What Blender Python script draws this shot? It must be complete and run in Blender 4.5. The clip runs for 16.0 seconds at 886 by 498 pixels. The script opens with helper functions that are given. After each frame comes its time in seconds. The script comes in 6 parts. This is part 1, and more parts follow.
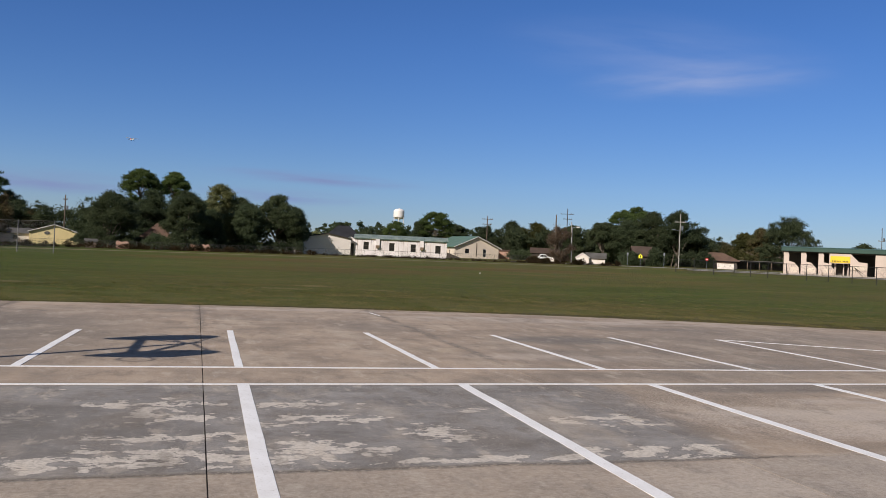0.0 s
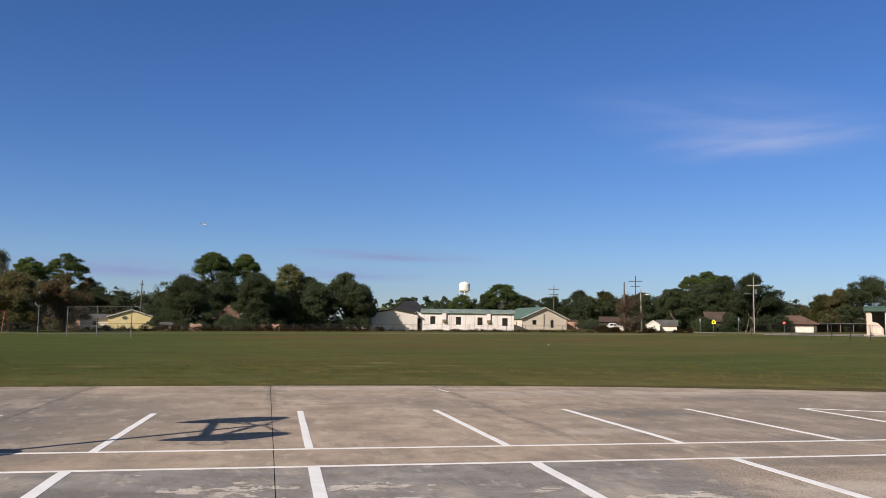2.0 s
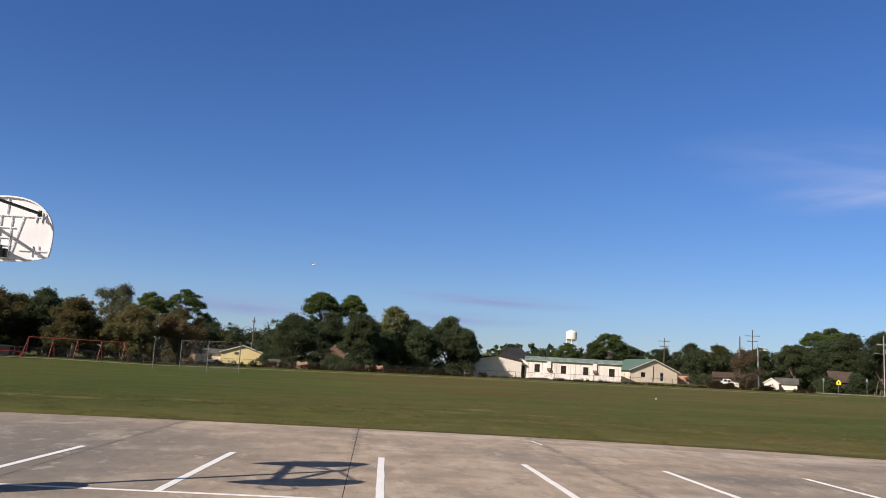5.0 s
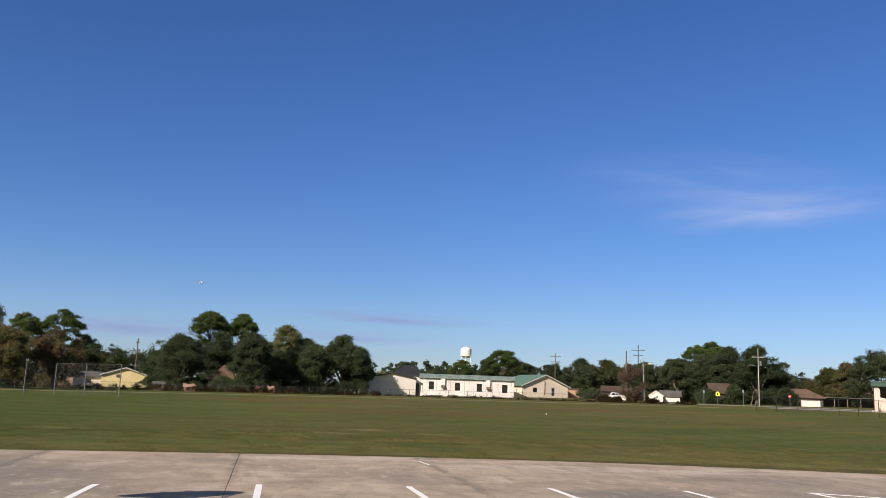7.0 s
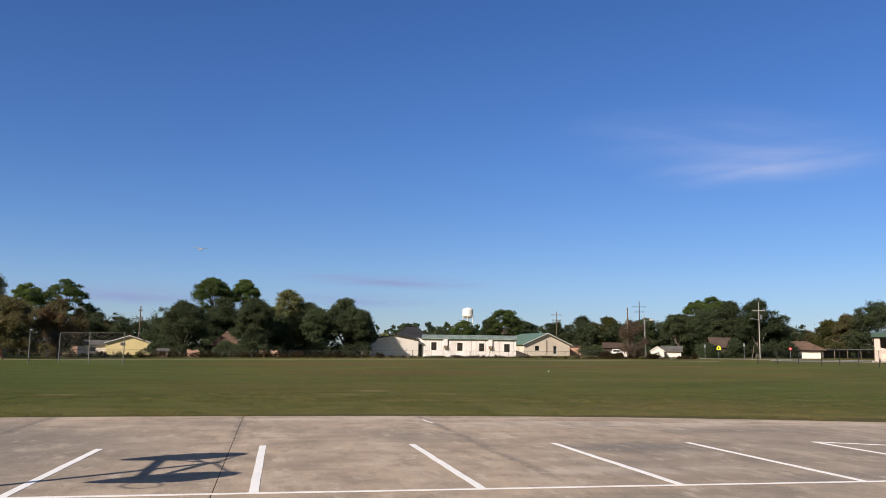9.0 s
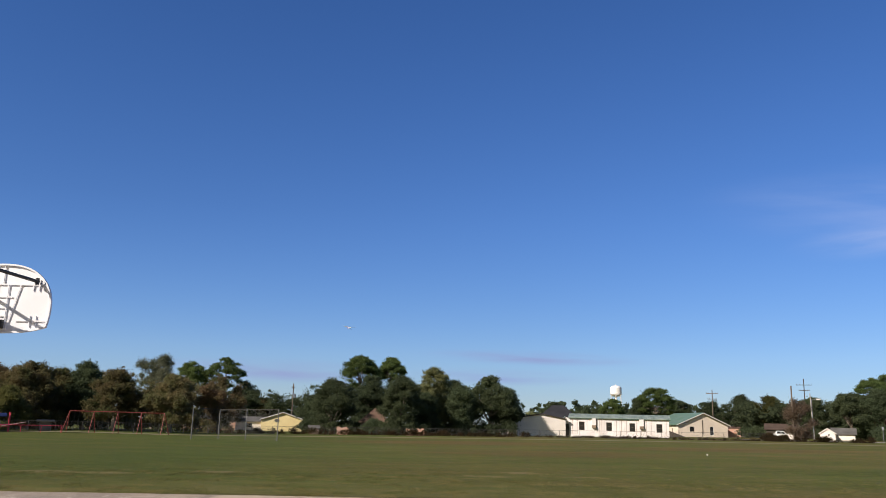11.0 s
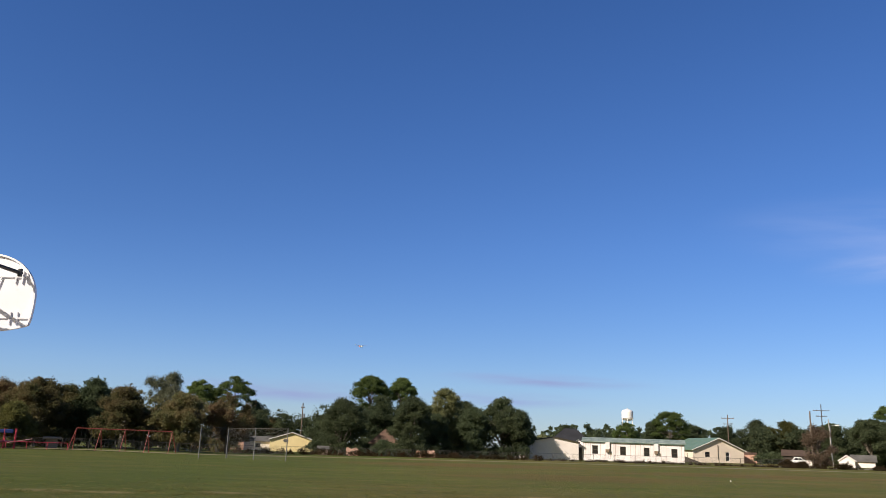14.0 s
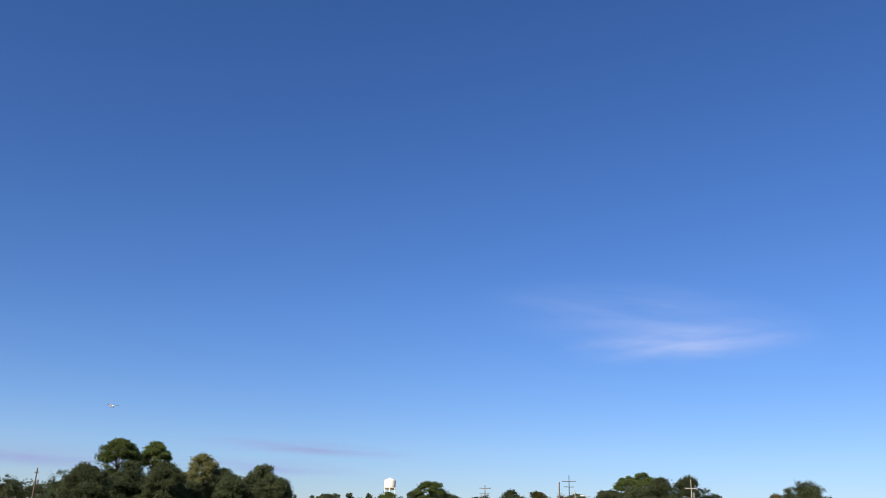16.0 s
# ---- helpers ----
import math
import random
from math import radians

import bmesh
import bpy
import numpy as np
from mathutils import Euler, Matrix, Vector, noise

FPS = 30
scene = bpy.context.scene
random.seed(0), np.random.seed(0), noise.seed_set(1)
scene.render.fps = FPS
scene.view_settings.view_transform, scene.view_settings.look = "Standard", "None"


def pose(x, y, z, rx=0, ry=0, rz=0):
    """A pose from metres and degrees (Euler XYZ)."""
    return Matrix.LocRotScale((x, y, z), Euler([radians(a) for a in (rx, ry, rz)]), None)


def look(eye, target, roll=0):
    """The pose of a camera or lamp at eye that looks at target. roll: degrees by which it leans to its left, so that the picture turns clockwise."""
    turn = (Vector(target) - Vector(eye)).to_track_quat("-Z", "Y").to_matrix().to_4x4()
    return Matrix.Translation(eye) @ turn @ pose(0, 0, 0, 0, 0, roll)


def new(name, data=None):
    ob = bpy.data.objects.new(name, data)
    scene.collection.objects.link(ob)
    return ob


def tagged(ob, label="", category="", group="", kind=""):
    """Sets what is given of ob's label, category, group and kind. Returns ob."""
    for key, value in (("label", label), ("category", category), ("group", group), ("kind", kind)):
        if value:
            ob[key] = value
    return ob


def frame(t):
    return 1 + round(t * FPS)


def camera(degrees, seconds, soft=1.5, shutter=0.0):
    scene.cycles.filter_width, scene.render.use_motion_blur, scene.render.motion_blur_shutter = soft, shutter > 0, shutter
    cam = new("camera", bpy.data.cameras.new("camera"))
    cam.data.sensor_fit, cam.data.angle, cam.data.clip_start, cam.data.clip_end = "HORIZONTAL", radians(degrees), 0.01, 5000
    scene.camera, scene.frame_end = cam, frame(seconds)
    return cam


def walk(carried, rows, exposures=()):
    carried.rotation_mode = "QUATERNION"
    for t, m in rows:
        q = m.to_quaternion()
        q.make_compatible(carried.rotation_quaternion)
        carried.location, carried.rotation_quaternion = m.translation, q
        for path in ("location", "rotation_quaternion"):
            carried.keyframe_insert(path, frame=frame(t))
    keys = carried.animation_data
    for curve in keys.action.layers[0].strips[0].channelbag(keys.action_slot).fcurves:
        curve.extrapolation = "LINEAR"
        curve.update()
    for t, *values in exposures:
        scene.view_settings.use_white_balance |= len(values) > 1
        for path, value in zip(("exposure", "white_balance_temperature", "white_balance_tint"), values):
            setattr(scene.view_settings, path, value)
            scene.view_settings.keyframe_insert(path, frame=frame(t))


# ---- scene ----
cam = camera(56.62, 16.0, soft=0.85)
PATH = [
    (0, pose(-1.144, -0.467, 1.650, 90.428, -2.692, -16.663)),
    (0.5, pose(-1.105, -0.441, 1.685, 94.078, -2.458, -16.387)),
    (1, pose(-1.096, -0.480, 1.706, 95.889, -1.940, -17.166)),
    (1.5, pose(-1.116, -0.468, 1.701, 96.308, -1.442, -15.965)),
    (2, pose(-1.136, -0.457, 1.684, 95.353, -0.867, -12.006)),
    (2.5, pose(-1.134, -0.449, 1.680, 94.408, -0.276, -8.922)),
    (3, pose(-1.103, -0.487, 1.704, 95.092, -0.430, -6.295)),
    (3.2, pose(-1.075, -0.465, 1.696, 95.362, -0.648, -5.408)),
    (5.3, pose(-0.651, 0.384, 1.702, 98.516, -3.750, -5.312)),
    (5.5, pose(-0.619, 0.455, 1.711, 98.618, -3.762, -7.140)),
    (6, pose(-0.559, 0.676, 1.720, 98.766, -2.885, -10.395)),
    (6.5, pose(-0.487, 0.624, 1.735, 99.139, -2.264, -11.451)),
    (7, pose(-0.447, 0.618, 1.738, 99.830, -2.138, -11.929)),
    (7.5, pose(-0.446, 0.668, 1.727, 99.287, -2.004, -12.510)),
    (8, pose(-0.436, 0.692, 1.713, 97.890, -1.738, -12.798)),
    (8.2, pose(-0.431, 0.702, 1.706, 97.175, -1.595, -12.900)),
    (10.3, pose(-0.322, 0.845, 1.680, 98.223, -0.119, -6.047)),
    (10.5, pose(-0.362, 0.853, 1.686, 99.732, -0.335, -4.779)),
    (11, pose(-0.443, 1.077, 1.756, 102.270, -1.448, -1.784)),
    (11.5, pose(-0.555, 1.338, 1.734, 102.544, -1.857, 1.648)),
    (12, pose(-0.679, 1.586, 1.763, 102.600, -1.591, 4.394)),
    (12.5, pose(-0.819, 1.756, 1.756, 102.770, -0.687, 3.386)),
    (13, pose(-0.851, 2.007, 1.736, 102.416, -0.306, 1.722)),
    (13.5, pose(-0.754, 2.260, 1.727, 102.387, -2.011, 0.697)),
    (14, pose(-0.721, 2.446, 1.704, 103.733, -2.120, -1.177)),
    (14.5, pose(-0.710, 2.588, 1.718, 105.279, -1.487, -3.193)),
    (15, pose(-0.639, 2.766, 1.731, 106.329, -2.531, -6.277)),
    (15.5, pose(-0.611, 2.890, 1.737, 107.152, -2.768, -11.168)),
    (16, pose(-0.648, 2.919, 1.733, 108.802, -1.873, -17.132)),
]
# the camera darkens a little at the start and opens up over the bright sky
walk(cam, PATH, ((0.0, -0.15, 6220, 10.0), (1.0, 0.05, 6460, 10.0), (2.5, 0.07, 6460, 10.0), (3.2, -0.05, 6460, 10.0), (5.3, 0.2, 6560, 10.0), (8.2, 0.23, 6560, 10.0), (10.5, 0.08, 6500, 10.0), (11.0, 0.25, 6500, 10.0), (12.5, 0.24, 6500, 10.0), (14.5, 0.39, 6640, 10.0), (15.2, 0.46, 6640, 10.0), (16.0, 0.43, 6640, 10.0)))

# ---- light: low winter sun behind the camera, clear sky ----
SUN_AZ, SUN_EL = radians(37.8), radians(31.45)     # shadows run towards SUN_AZ from +x
SUN_FROM = Vector((-math.cos(SUN_AZ) * math.cos(SUN_EL), -math.sin(SUN_AZ) * math.cos(SUN_EL), math.sin(SUN_EL)))
world = bpy.data.worlds.new("world")
scene.world = world
world.use_nodes = True
wn, wl = world.node_tree.nodes, world.node_tree.links
wn.clear()
w_out = wn.new("ShaderNodeOutputWorld")
w_bg = wn.new("ShaderNodeBackground")
w_sky = wn.new("ShaderNodeTexSky")
w_sky.sky_type = "NISHITA"
w_sky.sun_disc = False
w_sky.sun_elevation = SUN_EL
w_sky.sun_rotation = math.atan2(SUN_FROM.x, SUN_FROM.y)
w_sky.air_density, w_sky.dust_density, w_sky.ozone_density, w_sky.altitude = 1.0, 0.1, 3.5, 0
w_bg.inputs["Strength"].default_value = 0.086


def sky_cloud(coord, previous, az, el, half_az, half_el, tilt, cover, colour, stretch):
    """A thin wisp of cloud in the sky round a bearing and height (degrees)."""
    turn = wn.new("ShaderNodeMapping")
    turn.vector_type = "TEXTURE"
    turn.inputs["Rotation"].default_value = (radians(el), radians(tilt), radians(-az))
    wl.new(coord, turn.inputs["Vector"])
    sep = wn.new("ShaderNodeSeparateXYZ")
    wl.new(turn.outputs[0], sep.inputs[0])
    flat = wn.new("ShaderNodeCombineXYZ")
    for k, (axis, half) in enumerate((("X", half_az), ("Z", half_el))):
        d = wn.new("ShaderNodeMath")
        d.operation = "DIVIDE"
        d.inputs[1].default_value = math.tan(radians(half))
        wl.new(sep.outputs[axis], d.inputs[0])
        wl.new(d.outputs[0], flat.inputs[k])
    y0 = wn.new("ShaderNodeMath")
    y0.operation = "LESS_THAN"
    y0.inputs[1].default_value = 0.0
    wl.new(sep.outputs["Y"], y0.inputs[0])
    wl.new(y0.outputs[0], flat.inputs[2])
    length = wn.new("ShaderNodeVectorMath")
    length.operation = "LENGTH"
    wl.new(flat.outputs[0], length.inputs[0])
    fall = wn.new("ShaderNodeMapRange")
    fall.interpolation_type = "SMOOTHSTEP"
    fall.inputs["From Min"].default_value, fall.inputs["From Max"].default_value = 0.0, 1.0
    fall.inputs["To Min"].default_value, fall.inputs["To Max"].default_value = 1.0, 0.0
    wl.new(length.outputs["Value"], fall.inputs["Value"])
    streak = wn.new("ShaderNodeMapping")
    streak.inputs["Scale"].default_value = stretch
    wl.new(flat.outputs[0], streak.inputs["Vector"])
    n = wn.new("ShaderNodeTexNoise")
    n.inputs["Scale"].default_value, n.inputs["Detail"].default_value = 1.0, 5
    wl.new(streak.outputs[0], n.inputs["Vector"])
    nr = wn.new("ShaderNodeMapRange")
    nr.inputs["From Min"].default_value, nr.inputs["From Max"].default_value = 0.3, 0.7
    wl.new(n.outputs["Fac"], nr.inputs["Value"])
    m = wn.new("ShaderNodeMath")
    m.operation = "MULTIPLY"
    wl.new(fall.outputs[0], m.inputs[0])
    wl.new(nr.outputs[0], m.inputs[1])
    m2 = wn.new("ShaderNodeMath")
    m2.operation = "MULTIPLY"
    m2.inputs[1].default_value = cover
    wl.new(m.outputs[0], m2.inputs[0])
    mix = wn.new("ShaderNodeMix")
    mix.data_type = "RGBA"
    wl.new(m2.outputs[0], mix.inputs[0])
    wl.new(previous, mix.inputs[6])
    mix.inputs[7].default_value = (*colour, 1)
    return mix.outputs[2]


w_coord = wn.new("ShaderNodeTexCoord").outputs["Generated"]
w_tint = wn.new("ShaderNodeMix")                     # the deep blue of a very clear winter sky
w_tint.data_type, w_tint.blend_type = "RGBA", "MULTIPLY"
w_dot = wn.new("ShaderNodeVectorMath")
w_dot.operation = "DOT_PRODUCT"
w_dot.inputs[1].default_value = SUN_FROM
wl.new(w_coord, w_dot.inputs[0])
w_away = wn.new("ShaderNodeMapRange")               # pale haze on the sun's side of the sky
w_away.inputs["From Min"].default_value, w_away.inputs["From Max"].default_value = 0.75, 0.15
wl.new(w_dot.outputs["Value"], w_away.inputs["Value"])
wl.new(w_away.outputs[0], w_tint.inputs[0])
w_tint.inputs[7].default_value = (0.735, 0.81, 1.10, 1)
wl.new(w_sky.outputs[0], w_tint.inputs[6])
# warm tint on the unseen sunward sky, added so shadows turn less blue
w_glow = wn.new("ShaderNodeMix")
w_glow.data_type, w_glow.blend_type = "RGBA", "MULTIPLY"
w_glow.inputs[7].default_value = (1.22, 0.80, 0.44, 1)
w_near = wn.new("ShaderNodeMapRange")
w_near.inputs["From Min"].default_value, w_near.inputs["From Max"].default_value = 0.15, 0.75
wl.new(w_dot.outputs["Value"], w_near.inputs["Value"])
wl.new(w_near.outputs[0], w_glow.inputs[0])
wl.new(w_tint.outputs[2], w_glow.inputs[6])
w_sat = wn.new("ShaderNodeHueSaturation")
w_sat.inputs["Saturation"].default_value = 1.10
wl.new(w_glow.outputs[2], w_sat.inputs["Color"])
w_low = wn.new("ShaderNodeSeparateXYZ")
wl.new(w_coord, w_low.inputs[0])
w_band = wn.new("ShaderNodeMapRange")               # duller air low over the horizon
w_band.inputs["From Min"].default_value, w_band.inputs["From Max"].default_value = 0.24, 0.0
wl.new(w_low.outputs["Z"], w_band.inputs["Value"])
w_dull = wn.new("ShaderNodeMix")
w_dull.data_type, w_dull.blend_type = "RGBA", "MULTIPLY"
w_dull.inputs[7].default_value = (0.95, 0.925, 0.87, 1)
wl.new(w_band.outputs[0], w_dull.inputs[0])
wl.new(w_sat.outputs[0], w_dull.inputs[6])
w_rim = wn.new("ShaderNodeMapRange")                # bluer air just over the horizon
w_rim.inputs["From Min"].default_value, w_rim.inputs["From Max"].default_value = 0.085, 0.01
wl.new(w_low.outputs["Z"], w_rim.inputs["Value"])
w_blue = wn.new("ShaderNodeMix")
w_blue.data_type, w_blue.blend_type = "RGBA", "MULTIPLY"
w_blue.inputs[7].default_value = (0.84, 0.90, 0.97, 1)
wl.new(w_rim.outputs[0], w_blue.inputs[0])
wl.new(w_dull.outputs[2], w_blue.inputs[6])
w_side = wn.new("ShaderNodeMapRange")               # low haze, brighter towards the sun's side
w_side.inputs["From Min"].default_value, w_side.inputs["From Max"].default_value = 0.12, -0.42
wl.new(w_low.outputs["X"], w_side.inputs["Value"])
w_deep = wn.new("ShaderNodeMapRange")
w_deep.inputs["From Min"].default_value, w_deep.inputs["From Max"].default_value = 0.25, 0.07
wl.new(w_low.outputs["Z"], w_deep.inputs["Value"])
w_both = wn.new("ShaderNodeMath")
w_both.operation = "MULTIPLY"
wl.new(w_side.outputs[0], w_both.inputs[0])
wl.new(w_deep.outputs[0], w_both.inputs[1])
w_pale = wn.new("ShaderNodeMix")
w_pale.data_type, w_pale.blend_type = "RGBA", "MULTIPLY"
w_pale.inputs[7].default_value = (1.16, 1.17, 1.20, 1)
wl.new(w_both.outputs[0], w_pale.inputs[0])
wl.new(w_blue.outputs[2], w_pale.inputs[6])
w_col = w_pale.outputs[2]
w_col = sky_cloud(w_coord, w_col, 34.1, 12.4, 9.3, 1.7, -3, 0.74, (4.4, 5.3, 8.3), (1.3, 1.7, 1))
w_col = sky_cloud(w_coord, w_col, 29.5, 14.0, 13.0, 3.2, 7, 0.34, (4.2, 5.1, 8.2), (1.2, 2.2, 1))
w_col = sky_cloud(w_coord, w_col, 7.8, 4.85, 9.0, 0.62, 1, 1.15, (2.85, 3.55, 6.2), (1.2, 0.9, 1))
w_col = sky_cloud(w_coord, w_col, 5.5, 3.5, 7.5, 0.7, 0, 0.9, (2.95, 3.7, 6.6), (1.2, 0.9, 1))
w_col = sky_cloud(w_coord, w_col, -9.5, 3.5, 10.5, 1.0, 0, 1.3, (3.0, 3.8, 6.3), (1.2, 0.9, 1))
wl.new(w_col, w_bg.inputs["Color"])
wl.new(w_bg.outputs[0], w_out.inputs[0])

sun = new("sun", bpy.data.lights.new("sun", "SUN"))
sun.data.energy, sun.data.angle, sun.data.color = 5.5, radians(0.53), (1.0, 0.90, 0.795)
sun.matrix_world = look(SUN_FROM * 200, (0, 0, 0))


# ---- materials ----
def material(name):
    m = bpy.data.materials.new(name)
    m.use_nodes = True
    n = m.node_tree.nodes
    return m, n, m.node_tree.links, n["Principled BSDF"]


def noise_node(n, l, vector, scale, detail=4, rough=0.55):
    t = n.new("ShaderNodeTexNoise")
    t.inputs["Scale"].default_value, t.inputs["Detail"].default_value, t.inputs["Roughness"].default_value = scale, detail, rough
    l.new(vector, t.inputs["Vector"])
    return t.outputs["Fac"]


def remap(n, l, value, lo, hi, a=0.0, b=1.0):
    r = n.new("ShaderNodeMapRange")
    r.inputs["From Min"].default_value, r.inputs["From Max"].default_value = lo, hi
    r.inputs["To Min"].default_value, r.inputs["To Max"].default_value = a, b
    l.new(value, r.inputs["Value"])
    return r.outputs[0]


def blend(n, l, fac, a, b):
    m = n.new("ShaderNodeMix")
    m.data_type = "RGBA"
    for socket, v in ((m.inputs[0], fac), (m.inputs[6], a), (m.inputs[7], b)):
        if isinstance(v, (tuple, list)):
            socket.default_value = (*v, 1)
        elif isinstance(v, (int, float)):
            socket.default_value = v
        else:
            l.new(v, socket)
    return m.outputs[2]


def maths(n, l, op, a, b=0.0):
    m = n.new("ShaderNodeMath")
    m.operation = op
    for socket, v in zip(m.inputs, (a, b)):
        if isinstance(v, (int, float)):
            socket.default_value = v
        else:
            l.new(v, socket)
    return m.outputs[0]


def bump(n, l, p, height, strength, distance):
    b = n.new("ShaderNodeBump")
    b.inputs["Strength"].default_value, b.inputs["Distance"].default_value = strength, distance
    l.new(height, b.inputs["Height"])
    l.new(b.outputs[0], p.inputs["Normal"])


def surface(name, base, dark, rough=0.6, metal=0.0, big=0.6, small=14.0, relief=0.2, spec=0.4, depth=0.004):
    """Base colour with stains at one scale, grain and relief at another."""
    m, n, l, p = material(name)
    pos = n.new("ShaderNodeTexCoord").outputs["Object"]
    a, b = noise_node(n, l, pos, big, 5), noise_node(n, l, pos, small, 3)
    c = blend(n, l, remap(n, l, a, 0.38, 0.75), base, dark)
    c = blend(n, l, remap(n, l, b, 0.35, 0.8, 0.0, 0.35), c, dark)
    l.new(c, p.inputs["Base Color"])
    l.new(remap(n, l, b, 0.3, 0.7, rough - 0.08, min(rough + 0.1, 1)), p.inputs["Roughness"])
    p.inputs["Metallic"].default_value, p.inputs["Specular IOR Level"].default_value = metal, spec
    bump(n, l, p, b, relief, depth)
    return m


def leaves(name, base, dark, light, through_leaf=0.6, patch=0.45):
    m, n, l, p = material(name)
    geo, info = n.new("ShaderNodeNewGeometry"), n.new("ShaderNodeObjectInfo")
    a = noise_node(n, l, geo.outputs["Position"], patch, 3)
    c = blend(n, l, remap(n, l, a, 0.38, 0.64), base, dark)
    c = blend(n, l, remap(n, l, geo.outputs["Random Per Island"], 0.5, 1.0, 0.0, 0.3), c, light)
    h = n.new("ShaderNodeHueSaturation")
    l.new(remap(n, l, info.outputs["Random"], 0, 1, 0.8, 1.2), h.inputs["Value"])
    l.new(c, h.inputs["Color"])
    l.new(h.outputs[0], p.inputs["Base Color"])
    p.inputs["Roughness"].default_value, p.inputs["Specular IOR Level"].default_value = 0.75, 0.15
    # leaves let part of the light through
    t, mix = n.new("ShaderNodeBsdfTranslucent"), n.new("ShaderNodeMixShader")
    l.new(h.outputs[0], t.inputs["Color"])
    mix.inputs[0].default_value = through_leaf
    out = [k for k in n if k.type == "OUTPUT_MATERIAL"][0]
    l.new(p.outputs[0], mix.inputs[1])
    l.new(t.outputs[0], mix.inputs[2])
    l.new(mix.outputs[0], out.inputs["Surface"])
    return m


def mesh_wire(name, colour, cell, wire, metal):
    """Chain-link wire: diagonal wires a few millimetres thick with open air between."""
    m, n, l, p = material(name)
    pos = n.new("ShaderNodeTexCoord").outputs["Object"]
    sep = n.new("ShaderNodeSeparateXYZ")
    l.new(pos, sep.inputs[0])
    u = maths(n, l, "ADD", sep.outputs["X"], sep.outputs["Z"])
    v = maths(n, l, "SUBTRACT", sep.outputs["X"], sep.outputs["Z"])
    hits = []
    for w in (u, v):
        f = maths(n, l, "FRACT", maths(n, l, "DIVIDE", w, cell))
        hits.append(maths(n, l, "LESS_THAN", f, wire / cell))
    l.new(maths(n, l, "MAXIMUM", hits[0], hits[1]), p.inputs["Alpha"])
    a = noise_node(n, l, pos, 3.0)
    l.new(blend(n, l, a, colour, tuple(k * 0.6 for k in colour)), p.inputs["Base Color"])
    p.inputs["Metallic"].default_value, p.inputs["Roughness"].default_value = metal, 0.55
    return m


